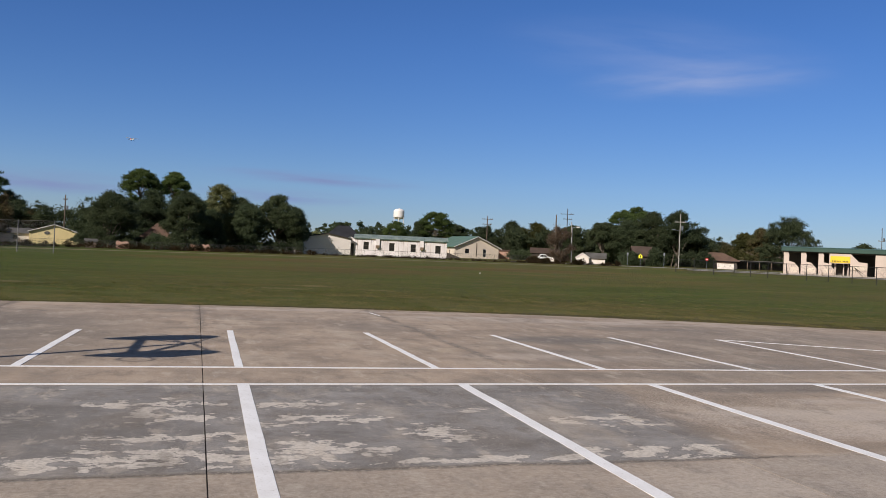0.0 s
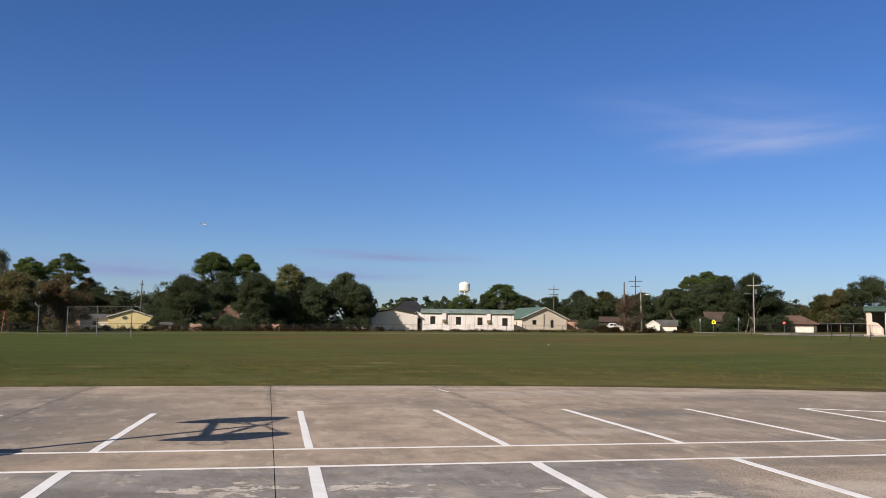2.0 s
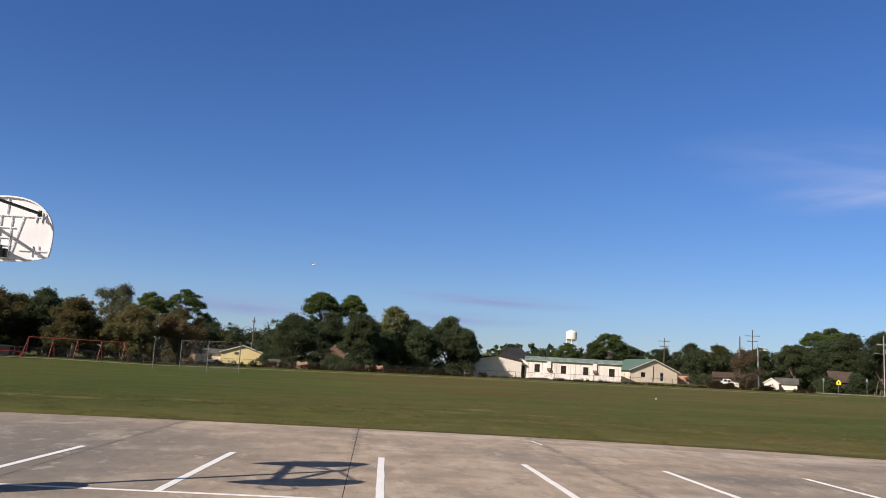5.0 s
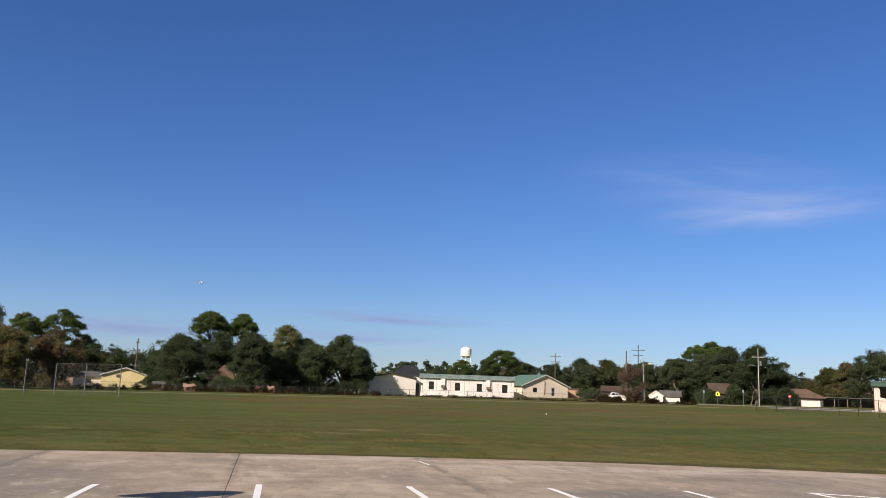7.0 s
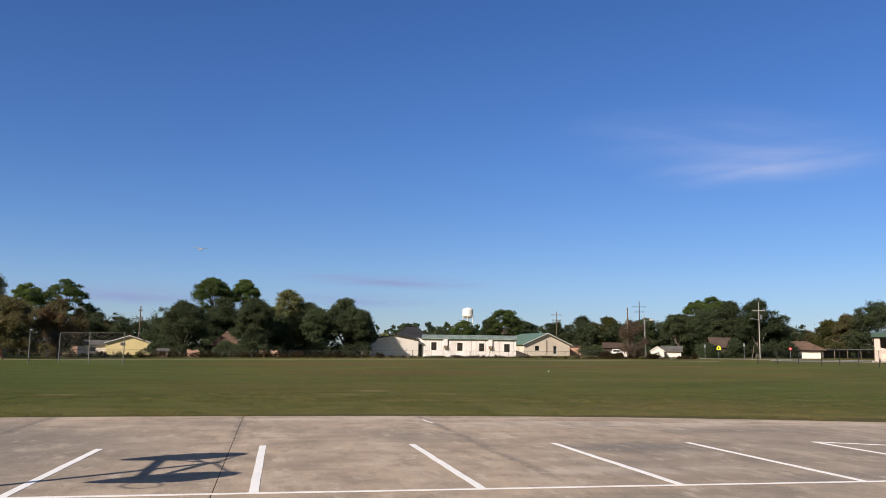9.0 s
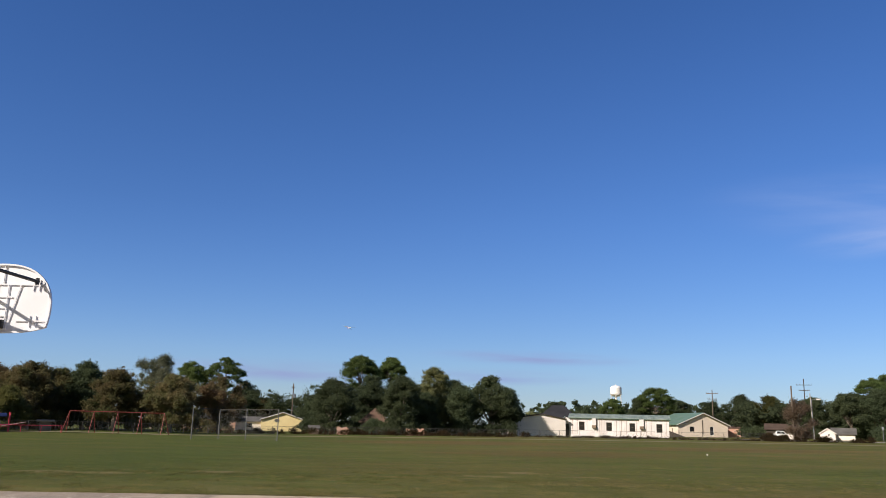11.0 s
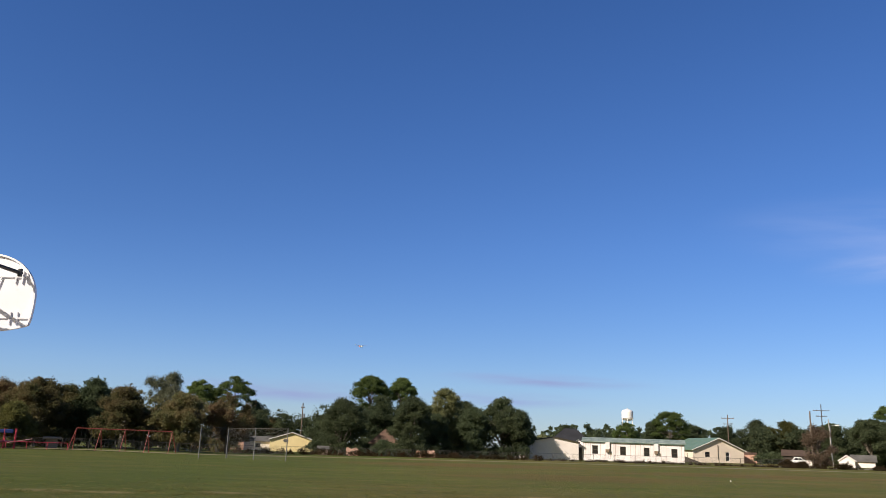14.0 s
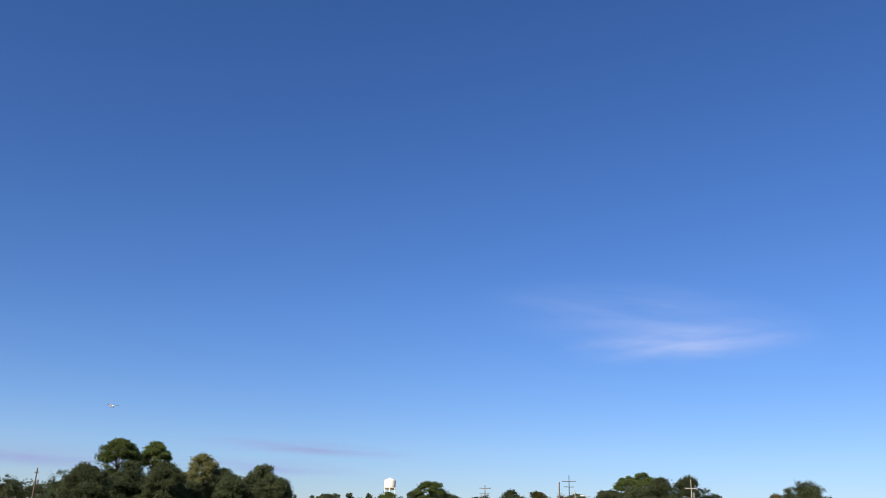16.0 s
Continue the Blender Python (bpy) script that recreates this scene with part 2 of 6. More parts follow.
def concrete():
    m, n, l, p = material("worn_concrete")
    pos = n.new("ShaderNodeNewGeometry").outputs["Position"]
    sep = n.new("ShaderNodeSeparateXYZ")
    l.new(pos, sep.inputs[0])
    x, y = sep.outputs["X"], sep.outputs["Y"]
    info = n.new("ShaderNodeObjectInfo")
    broad = noise_node(n, l, pos, 0.33, 6, 0.6)
    blot = noise_node(n, l, pos, 1.3, 6, 0.65)
    fine = noise_node(n, l, pos, 26, 4, 0.7)
    grit = noise_node(n, l, pos, 120, 2, 0.6)
    tan, pink, grey = (0.466, 0.388, 0.318), (0.378, 0.314, 0.258), (0.282, 0.247, 0.214)
    c = blend(n, l, remap(n, l, broad, 0.36, 0.66), tan, pink)
    c = blend(n, l, remap(n, l, blot, 0.45, 0.70, 0, 0.85), c, grey)
    drift = n.new("ShaderNodeMapping")
    drift.inputs["Scale"].default_value = (0.35, 1.1, 1)
    drift.inputs["Location"].default_value = (7.3, 2.1, 0)
    l.new(pos, drift.inputs["Vector"])
    wash = noise_node(n, l, drift.outputs[0], 1.0, 5, 0.58)
    c = blend(n, l, remap(n, l, wash, 0.52, 0.70, 0, 0.6), c, (0.20, 0.165, 0.125))
    c = blend(n, l, remap(n, l, wash, 0.44, 0.30, 0, 0.55), c, (0.50, 0.43, 0.34))
    warm = n.new("ShaderNodeMix")
    warm.data_type, warm.blend_type = "RGBA", "MULTIPLY"
    warm.inputs[0].default_value, warm.inputs[7].default_value = 1.0, (0.93, 0.85, 0.755, 1)
    l.new(c, warm.inputs[6])
    c = warm.outputs[2]
    # one bay of slabs was poured darker
    c = blend(n, l, remap(n, l, x, -5.40, -5.46, 0, 0.38), c, (0.185, 0.150, 0.115))
    # old dark sealer on the near row of stalls, flaked off in patches
    wob = maths(n, l, "MULTIPLY", maths(n, l, "SUBTRACT", blot, 0.5), 1.6)
    yy, xx = maths(n, l, "ADD", y, maths(n, l, "MULTIPLY", wob, 0.10)), maths(n, l, "ADD", x, maths(n, l, "MULTIPLY", wob, 2.2))
    band = maths(n, l, "MULTIPLY", remap(n, l, yy, 5.62, 5.74), remap(n, l, yy, 9.62, 9.48))
    rim = maths(n, l, "ADD", maths(n, l, "ADD", x, maths(n, l, "MULTIPLY", wob, 0.8)), maths(n, l, "MULTIPLY", maths(n, l, "SUBTRACT", 9.5, y), 0.12))
    band = maths(n, l, "MULTIPLY", band, remap(n, l, rim, 4.35, 3.95))
    st = n.new("ShaderNodeMapping")
    st.inputs["Scale"].default_value = (0.95, 1.25, 1)
    l.new(pos, st.inputs["Vector"])
    flake = noise_node(n, l, st.outputs[0], 3.6, 9, 0.66)
    worn = None
    for fx, fy, rx, ry in ((-1.5, 8.35, 0.75, 0.40), (-1.3, 7.75, 0.5, 0.4), (-1.35, 6.85, 0.9, 0.28), (-1.2, 6.15, 1.7, 0.42), (-2.75, 6.05, 1.2, 0.32), (-2.7, 7.6, 0.5, 0.3), (-0.4, 7.5, 0.6, 0.35), (0.35, 7.55, 0.55, 0.28),
                           (0.05, 8.25, 0.8, 0.3), (-0.1, 6.35, 0.8, 0.55), (1.15, 6.8, 0.4, 0.55), (2.85, 7.3, 0.5, 0.35), (3.4, 7.3, 0.4, 0.35), (3.0, 5.95, 1.1, 0.32), (3.9, 5.9, 0.9, 0.28), (1.75, 7.9, 0.3, 0.2), (1.4, 5.85, 1.6, 0.14), (-4.9, 6.1, 1.6, 0.35), (-4.2, 7.5, 1.0, 0.4)):
        ex, ey = maths(n, l, "DIVIDE", maths(n, l, "SUBTRACT", x, fx), rx), maths(n, l, "DIVIDE", maths(n, l, "SUBTRACT", y, fy), ry)
        near = remap(n, l, maths(n, l, "ADD", maths(n, l, "MULTIPLY", ex, ex), maths(n, l, "MULTIPLY", ey, ey)), 1.5, 0.0)
        worn = near if worn is None else maths(n, l, "MAXIMUM", worn, near)
    scab = maths(n, l, "ADD", flake, maths(n, l, "MULTIPLY", worn, 0.20))
    gone = remap(n, l, scab, 0.663, 0.678)
    mottle = noise_node(n, l, st.outputs[0], 1.1, 7, 0.62)
    sealer = blend(n, l, remap(n, l, mottle, 0.34, 0.66), (0.300, 0.284, 0.270), (0.135, 0.127, 0.121))
    scuff = noise_node(n, l, pos, 2.9, 7, 0.64)
    sealer = blend(n, l, remap(n, l, scuff, 0.52, 0.68, 0, 0.7), sealer, (0.105, 0.092, 0.082))
    sealer = blend(n, l, remap(n, l, scuff, 0.42, 0.28, 0, 0.6), sealer, (0.36, 0.325, 0.29))
    c = blend(n, l, maths(n, l, "MULTIPLY", band, 0.92), c, sealer)
    pale = blend(n, l, remap(n, l, fine, 0.35, 0.65), (0.70, 0.63, 0.55), (0.52, 0.455, 0.385))
    c = blend(n, l, maths(n, l, "MULTIPLY", maths(n, l, "MULTIPLY", band, gone), 0.9), c, pale)
    lip = maths(n, l, "MULTIPLY", remap(n, l, scab, 0.620, 0.652), remap(n, l, scab, 0.668, 0.652))
    c = blend(n, l, maths(n, l, "MULTIPLY", maths(n, l, "MULTIPLY", band, lip), 0.35), c, (0.10, 0.088, 0.078))
    # rough brown gravel where the top skin is gone
    gx_, gy_ = maths(n, l, "DIVIDE", maths(n, l, "SUBTRACT", x, 5.1), 1.7), maths(n, l, "DIVIDE", maths(n, l, "SUBTRACT", y, 7.8), 1.9)
    gr = maths(n, l, "ADD", maths(n, l, "ADD", maths(n, l, "MULTIPLY", gx_, gx_), maths(n, l, "MULTIPLY", gy_, gy_)), wob)
    pebble = noise_node(n, l, pos, 34, 3, 0.8)
    bare = remap(n, l, gr, 1.2, 0.4)
    c = blend(n, l, maths(n, l, "MULTIPLY", bare, remap(n, l, pebble, 0.50, 0.60, 0, 0.8)), c, (0.135, 0.10, 0.07))
    c = blend(n, l, maths(n, l, "MULTIPLY", bare, remap(n, l, pebble, 0.49, 0.40, 0, 0.7)), c, (0.56, 0.47, 0.385))
    # pale washed-out stretches
    for sx, sy, rx, ry, depth in ((6.8, 7.2, 2.6, 1.3, 0.5), (4.6, 5.0, 2.5, 0.7, 0.45), (9.0, 20.0, 6.0, 1.0, 0.4), (1.5, 21.8, 5.0, 0.5, 0.35), (5.2, 12.4, 2.0, 0.6, 0.3)):
        ex, ey = maths(n, l, "DIVIDE", maths(n, l, "SUBTRACT", x, sx), rx), maths(n, l, "DIVIDE", maths(n, l, "SUBTRACT", y, sy), ry)
        r2 = maths(n, l, "ADD", maths(n, l, "MULTIPLY", ex, ex), maths(n, l, "MULTIPLY", ey, ey))
        r2 = maths(n, l, "ADD", r2, maths(n, l, "MULTIPLY", maths(n, l, "SUBTRACT", wash, 0.5), 5.0))
        c = blend(n, l, remap(n, l, r2, 1.2, 0.1, 0, depth), c, (0.60, 0.52, 0.45))
    speck_of = noise_node(n, l, pos, 9.0, 6, 0.75)
    # damp and oil stains, and broad darker areas on the left of the lot
    for sx, sy, rx, ry, depth in ((6.3, 15.2, 1.9, 0.9, 0.75), (7.0, 9.25, 2.6, 0.5, 0.6), (7.9, 11.3, 1.8, 0.7, 0.5), (2.6, 17.4, 1.3, 1.4, 0.4), (9.4, 18.2, 3.2, 0.6, 0.45), (-6.2, 14.0, 2.0, 1.5, 0.35), (-8.5, 15.5, 5.0, 6.5, 0.75), (-4.6, 15.5, 3.0, 5.5, 0.45), (-7.0, 7.6, 3.6, 1.8, 0.68), (-6.3, 11.5, 3.4, 2.0, 0.55), (-3.8, 7.4, 2.4, 1.3, 0.7), (4.9, 13.2, 1.1, 0.5, 0.35), (8.8, 13.4, 5.0, 3.4, 0.30), (12.5, 17.0, 5.0, 3.2, 0.35), (5.6, 10.3, 3.0, 0.5, 0.35), (0.9, 18.6, 2.2, 0.5, 0.3), (-2.2, 20.6, 2.6, 0.6, 0.3)):
        ex, ey = maths(n, l, "DIVIDE", maths(n, l, "SUBTRACT", x, sx), rx), maths(n, l, "DIVIDE", maths(n, l, "SUBTRACT", y, sy), ry)
        r2 = maths(n, l, "ADD", maths(n, l, "MULTIPLY", ex, ex), maths(n, l, "MULTIPLY", ey, ey))
        r2 = maths(n, l, "ADD", r2, maths(n, l, "MULTIPLY", wob, 1.1))
        c = blend(n, l, remap(n, l, r2, 1.1, 0.2, 0, depth), c, (0.13, 0.118, 0.105))
    # dirt lying along the old joints
    for jx, y0, y1, depth in ((3.48, 11.4, 22.6, 0.85), (-5.43, 10.5, 22.6, 0.85), (-1.0, 15.5, 22.6, 0.7)):
        crook = maths(n, l, "MULTIPLY", maths(n, l, "SUBTRACT", wash, 0.5), 0.5)
        off = maths(n, l, "ABSOLUTE", maths(n, l, "ADD", maths(n, l, "SUBTRACT", x, jx), crook))
        along = maths(n, l, "MULTIPLY", remap(n, l, y, y0, y0 + 1.0), remap(n, l, y, y1, y1 - 0.3))
        streak = maths(n, l, "MULTIPLY", remap(n, l, off, 0.16, 0.04), remap(n, l, speck_of, 0.36, 0.58))
        c = blend(n, l, maths(n, l, "MULTIPLY", maths(n, l, "MULTIPLY", streak, along), depth), c, (0.125, 0.108, 0.09))
    grow = n.new("ShaderNodeMapping")
    grow.inputs["Scale"].default_value = (1.0, 0.5, 1)
    l.new(pos, grow.inputs["Vector"])
    cloud = noise_node(n, l, grow.outputs[0], 0.95, 6, 0.58)
    c = blend(n, l, remap(n, l, cloud, 0.52, 0.64, 0, 0.42), c, (0.165, 0.13, 0.097))
    c = blend(n, l, remap(n, l, cloud, 0.46, 0.34, 0, 0.42), c, (0.53, 0.435, 0.335))
    grain_dir = n.new("ShaderNodeMapping")
    grain_dir.inputs["Scale"].default_value = (1.0, 0.42, 1)
    l.new(pos, grain_dir.inputs["Vector"])
    spot_a = noise_node(n, l, grain_dir.outputs[0], 3.3, 7, 0.66)
    c = blend(n, l, remap(n, l, spot_a, 0.55, 0.63, 0, 0.42), c, (0.150, 0.122, 0.094))
    c = blend(n, l, remap(n, l, spot_a, 0.43, 0.36, 0, 0.42), c, (0.56, 0.475, 0.385))
    near = remap(n, l, yy, 5.72, 5.58)
    stone = noise_node(n, l, pos, 17, 5, 0.78)
    raw_c = blend(n, l, remap(n, l, stone, 0.36, 0.64), (0.52, 0.455, 0.39), (0.215, 0.182, 0.150))
    c = blend(n, l, maths(n, l, "MULTIPLY", near, 0.42), c, raw_c)
    ledge = maths(n, l, "MULTIPLY", remap(n, l, yy, 5.60, 5.655), remap(n, l, yy, 5.73, 5.675))
    c = blend(n, l, maths(n, l, "MULTIPLY", maths(n, l, "MULTIPLY", ledge, remap(n, l, stone, 0.38, 0.5)), remap(n, l, xx, 4.9, 3.7, 0, 0.8)), c, (0.085, 0.075, 0.065))
    c = blend(n, l, remap(n, l, speck_of, 0.54, 0.66, 0, 0.30), c, (0.160, 0.132, 0.104))
    c = blend(n, l, remap(n, l, speck_of, 0.44, 0.30, 0, 0.30), c, (0.58, 0.50, 0.42))
    c = blend(n, l, remap(n, l, fine, 0.50, 0.68, 0, 0.30), c, (0.16, 0.132, 0.106))
    c = blend(n, l, remap(n, l, fine, 0.44, 0.32, 0, 0.20), c, (0.62, 0.54, 0.455))
    c = blend(n, l, remap(n, l, grit, 0.52, 0.72, 0, 0.5), c, (0.62, 0.57, 0.50))
    h = n.new("ShaderNodeHueSaturation")
    l.new(remap(n, l, info.outputs["Random"], 0, 1, 0.93, 1.06), h.inputs["Value"])
    l.new(c, h.inputs["Color"])
    l.new(h.outputs[0], p.inputs["Base Color"])
    p.inputs["Roughness"].default_value, p.inputs["Specular IOR Level"].default_value = 0.85, 0.3
    bump(n, l, p, maths(n, l, "ADD", maths(n, l, "ADD", fine, maths(n, l, "MULTIPLY", speck_of, 0.8)), maths(n, l, "MULTIPLY", grit, 0.4)), 0.45, 0.006)
    return m


def line_paint():
    m, n, l, p = material("white_line_paint")
    pos = n.new("ShaderNodeNewGeometry").outputs["Position"]
    a, b = noise_node(n, l, pos, 3.0, 6, 0.7), noise_node(n, l, pos, 45, 4, 0.7)
    c = blend(n, l, remap(n, l, a, 0.4, 0.8, 0, 0.5), (0.88, 0.86, 0.85), (0.62, 0.58, 0.54))
    c = blend(n, l, remap(n, l, b, 0.58, 0.7, 0, 0.55), c, (0.36, 0.32, 0.27))
    l.new(c, p.inputs["Base Color"])
    p.inputs["Roughness"].default_value = 0.75
    bump(n, l, p, b, 0.3, 0.003)
    return m


def turf():
    m, n, l, p = material("mown_grass")
    pos = n.new("ShaderNodeNewGeometry").outputs["Position"]
    broad = noise_node(n, l, pos, 0.045, 5, 0.55)

    def streaks(sx, sy, scale, detail=5):
        st = n.new("ShaderNodeMapping")
        st.inputs["Scale"].default_value = (sx, sy, 1)
        l.new(pos, st.inputs["Vector"])
        return noise_node(n, l, st.outputs[0], scale, detail, 0.65)

    patch, swath = streaks(0.30, 0.62, 0.8, 7), streaks(0.16, 0.42, 0.7, 6)
    tuft, clump, blade = noise_node(n, l, pos, 5.0, 5, 0.72), noise_node(n, l, pos, 0.75, 7, 0.74), noise_node(n, l, pos, 40, 3, 0.7)
    c = blend(n, l, remap(n, l, broad, 0.42, 0.58), (0.1022, 0.1306, 0.0242), (0.1637, 0.1254, 0.0388))
    c = blend(n, l, remap(n, l, swath, 0.42, 0.62, 0, 0.8), c, (0.0664, 0.0881, 0.0170))
    c = blend(n, l, remap(n, l, clump, 0.47, 0.62, 0, 0.85), c, (0.1534, 0.1361, 0.0412))
    c = blend(n, l, remap(n, l, patch, 0.56, 0.70, 0, 0.7), c, (0.2429, 0.1933, 0.0752))
    c = blend(n, l, remap(n, l, tuft, 0.44, 0.66, 0, 0.8), c, (0.0435, 0.0560, 0.0121))
    c = blend(n, l, remap(n, l, blade, 0.5, 0.8, 0, 0.55), c, (0.1598, 0.1534, 0.0437))
    sep = n.new("ShaderNodeSeparateXYZ")
    l.new(pos, sep.inputs[0])
    x, y = sep.outputs["X"], sep.outputs["Y"]
    shake = maths(n, l, "MULTIPLY", maths(n, l, "SUBTRACT", tuft, 0.5), 5.0)
    # drier and browner towards the street side
    dry, lush = streaks(0.10, 0.26, 0.75, 6), streaks(0.13, 0.30, 0.8, 6)
    c = blend(n, l, maths(n, l, "MULTIPLY", remap(n, l, x, -16.0, 16.0, 0.15, 1.0), remap(n, l, dry, 0.42, 0.66, 0, 0.45)), c, (0.190, 0.142, 0.056))
    c = blend(n, l, remap(n, l, lush, 0.48, 0.68, 0, 0.55), c, (0.094, 0.128, 0.026))
    c = blend(n, l, remap(n, l, clump, 0.56, 0.68, 0, 0.5), c, (0.060, 0.066, 0.022))
    c = blend(n, l, maths(n, l, "MULTIPLY", remap(n, l, x, 0.0, -13.0), remap(n, l, swath, 0.34, 0.56, 0.25, 0.7)), c, (0.068, 0.092, 0.020))
    # worn, dry spots in the field
    for sx, sy, rx, ry, depth in ((-12.7, 29.9, 1.3, 0.8, 0.8), (-10.8, 30.1, 0.9, 0.7, 0.9), (-7.4, 31.9, 1.0, 0.7, 0.9), (2.0, 32.8, 1.2, 0.7, 0.7), (3.8, 35.6, 0.8, 0.7, 0.9), (6.0, 33.5, 1.0, 0.5, 0.6), (5.0, 84.0, 14.0, 9.0, 0.8), (9.0, 56.0, 9.0, 5.0, 0.7), (24.0, 70.0, 12.0, 6.0, 0.7)):
        ex, ey = maths(n, l, "DIVIDE", maths(n, l, "SUBTRACT", x, sx), rx), maths(n, l, "DIVIDE", maths(n, l, "SUBTRACT", y, sy), ry)
        r2 = maths(n, l, "ADD", maths(n, l, "ADD", maths(n, l, "MULTIPLY", ex, ex), maths(n, l, "MULTIPLY", ey, ey)), shake)
        c = blend(n, l, remap(n, l, r2, 1.3, 0.2, 0, depth * 0.65), c, (0.285, 0.220, 0.112) if rx < 3 else (0.1544, 0.0824, 0.0393))
    # bare dark soil against the concrete
    bend = maths(n, l, "SUBTRACT", x, 2.0)
    edge = maths(n, l, "SUBTRACT", 22.65, maths(n, l, "MULTIPLY", maths(n, l, "MULTIPLY", bend, bend), 0.008))
    d = maths(n, l, "ADD", maths(n, l, "SUBTRACT", y, edge), maths(n, l, "MULTIPLY", shake, 0.15))
    c = blend(n, l, maths(n, l, "MULTIPLY", remap(n, l, d, 6.5, 1.0), remap(n, l, patch, 0.40, 0.56, 0.15, 0.6)), c, (0.195, 0.168, 0.058))
    c = blend(n, l, remap(n, l, d, 0.45, 0.1, 0, 0.6), c, (0.0568, 0.0464, 0.0283))
    l.new(c, p.inputs["Base Color"])
    p.inputs["Roughness"].default_value, p.inputs["Specular IOR Level"].default_value = 0.9, 0.1
    bump(n, l, p, maths(n, l, "ADD", maths(n, l, "ADD", tuft, clump), blade), 0.9, 0.06)
    return m


def shingles(name, base, dark, course=0.16):
    m, n, l, p = material(name)
    pos = n.new("ShaderNodeTexCoord").outputs["Object"]
    sep = n.new("ShaderNodeSeparateXYZ")
    l.new(pos, sep.inputs[0])
    rows = maths(n, l, "FRACT", maths(n, l, "DIVIDE", sep.outputs["Z"], course))
    a, b = noise_node(n, l, pos, 0.7, 5), noise_node(n, l, pos, 9, 3)
    c = blend(n, l, remap(n, l, a, 0.35, 0.7), base, dark)
    c = blend(n, l, remap(n, l, b, 0.4, 0.7, 0, 0.4), c, dark)
    l.new(c, p.inputs["Base Color"])
    p.inputs["Roughness"].default_value = 0.85
    bump(n, l, p, maths(n, l, "ADD", rows, b), 0.5, 0.02)
    p.inputs["Specular IOR Level"].default_value = 0.12
    return m


def brickwork(name, base, dark, joint):
    m, n, l, p = material(name)
    pos = n.new("ShaderNodeTexCoord").outputs["Object"]
    turn = n.new("ShaderNodeMapping")
    turn.inputs["Rotation"].default_value = (radians(-90), 0, 0)
    l.new(pos, turn.inputs["Vector"])
    b = n.new("ShaderNodeTexBrick")
    b.inputs["Scale"].default_value = 1.0
    b.inputs["Brick Width"].default_value, b.inputs["Row Height"].default_value, b.inputs["Mortar Size"].default_value = 0.21, 0.075, 0.01
    b.inputs["Color1"].default_value, b.inputs["Color2"].default_value, b.inputs["Mortar"].default_value = (*base, 1), (*dark, 1), (*joint, 1)
    l.new(turn.outputs[0], b.inputs["Vector"])
    a = noise_node(n, l, pos, 0.8, 5)
    l.new(blend(n, l, remap(n, l, a, 0.4, 0.8, 0, 0.5), b.outputs["Color"], dark), p.inputs["Base Color"])
    p.inputs["Roughness"].default_value = 0.85
    bump(n, l, p, b.outputs["Fac"], -0.3, 0.008)
    return m


def glass(name, tint):
    m, n, l, p = material(name)
    pos = n.new("ShaderNodeTexCoord").outputs["Object"]
    a = noise_node(n, l, pos, 1.5)
    l.new(blend(n, l, a, tint, tuple(k * 0.5 for k in tint)), p.inputs["Base Color"])
    p.inputs["Roughness"].default_value, p.inputs["Specular IOR Level"].default_value = 0.12, 0.5
    return m


M_CONC, M_LINE, M_TURF = concrete(), line_paint(), turf()
M_JOINT = surface("joint_filler", (0.075, 0.062, 0.05), (0.03, 0.026, 0.022), 0.95, relief=0.4)
M_GALV = surface("galvanised_steel", (0.215, 0.235, 0.262), (0.125, 0.14, 0.16), 0.5, 0.4, 3.0, 22)
M_DARKSTEEL = surface("weathered_steel", (0.085, 0.085, 0.085), (0.05, 0.045, 0.04), 0.55, 0.5, 2, 30)
M_BOARD = surface("white_enamel", (0.77, 0.775, 0.81), (0.68, 0.675, 0.70), 0.35, 0.0, 1.2, 18, 0.05)
M_RIM = surface("orange_rim_paint", (0.55, 0.12, 0.03), (0.32, 0.08, 0.03), 0.5, 0.2, 3, 30)
M_DRUM = surface("mustard_drum_paint", (0.52, 0.27, 0.045), (0.40, 0.20, 0.04), 0.5, 0.0, 2.0, 24, 0.1)
M_CREAM = surface("cream_paint", (0.75, 0.63, 0.42), (0.6, 0.48, 0.3), 0.55)
M_WHITE = surface("white_siding", (0.80, 0.74, 0.69), (0.68, 0.61, 0.55), 0.6, 0, 0.35, 4)
M_CLAD = surface("white_metal_cladding", (0.76, 0.71, 0.705), (0.61, 0.555, 0.535), 0.5, 0, 0.5, 3)
M_CABROOF = surface("weathered_green_sheet_roof", (0.34, 0.385, 0.34), (0.12, 0.175, 0.14), 0.55, 0.1, 0.9, 5)
M_YELLOW = surface("pale_yellow_siding", (0.78, 0.64, 0.34), (0.66, 0.52, 0.27), 0.7, 0, 0.4, 5)
M_BEIGE = surface("beige_siding", (0.72, 0.62, 0.52), (0.58, 0.49, 0.40), 0.7, 0, 0.4, 5)
M_GREENROOF = surface("green_metal_roof", (0.105, 0.19, 0.135), (0.16, 0.225, 0.17), 0.5, 0.2, 0.4, 3)
M_GREENTRIM = surface("dark_green_fascia", (0.035, 0.078, 0.062), (0.025, 0.055, 0.045), 0.5, 0.1, 0.5, 5)
M_DARKROOF = shingles("charcoal_shingles", (0.034, 0.035, 0.042), (0.022, 0.023, 0.027))
M_GREYROOF = shingles("grey_shingles", (0.13, 0.125, 0.12), (0.08, 0.075, 0.07))
M_BROWNROOF = shingles("brown_shingles", (0.165, 0.105, 0.078), (0.10, 0.066, 0.052))
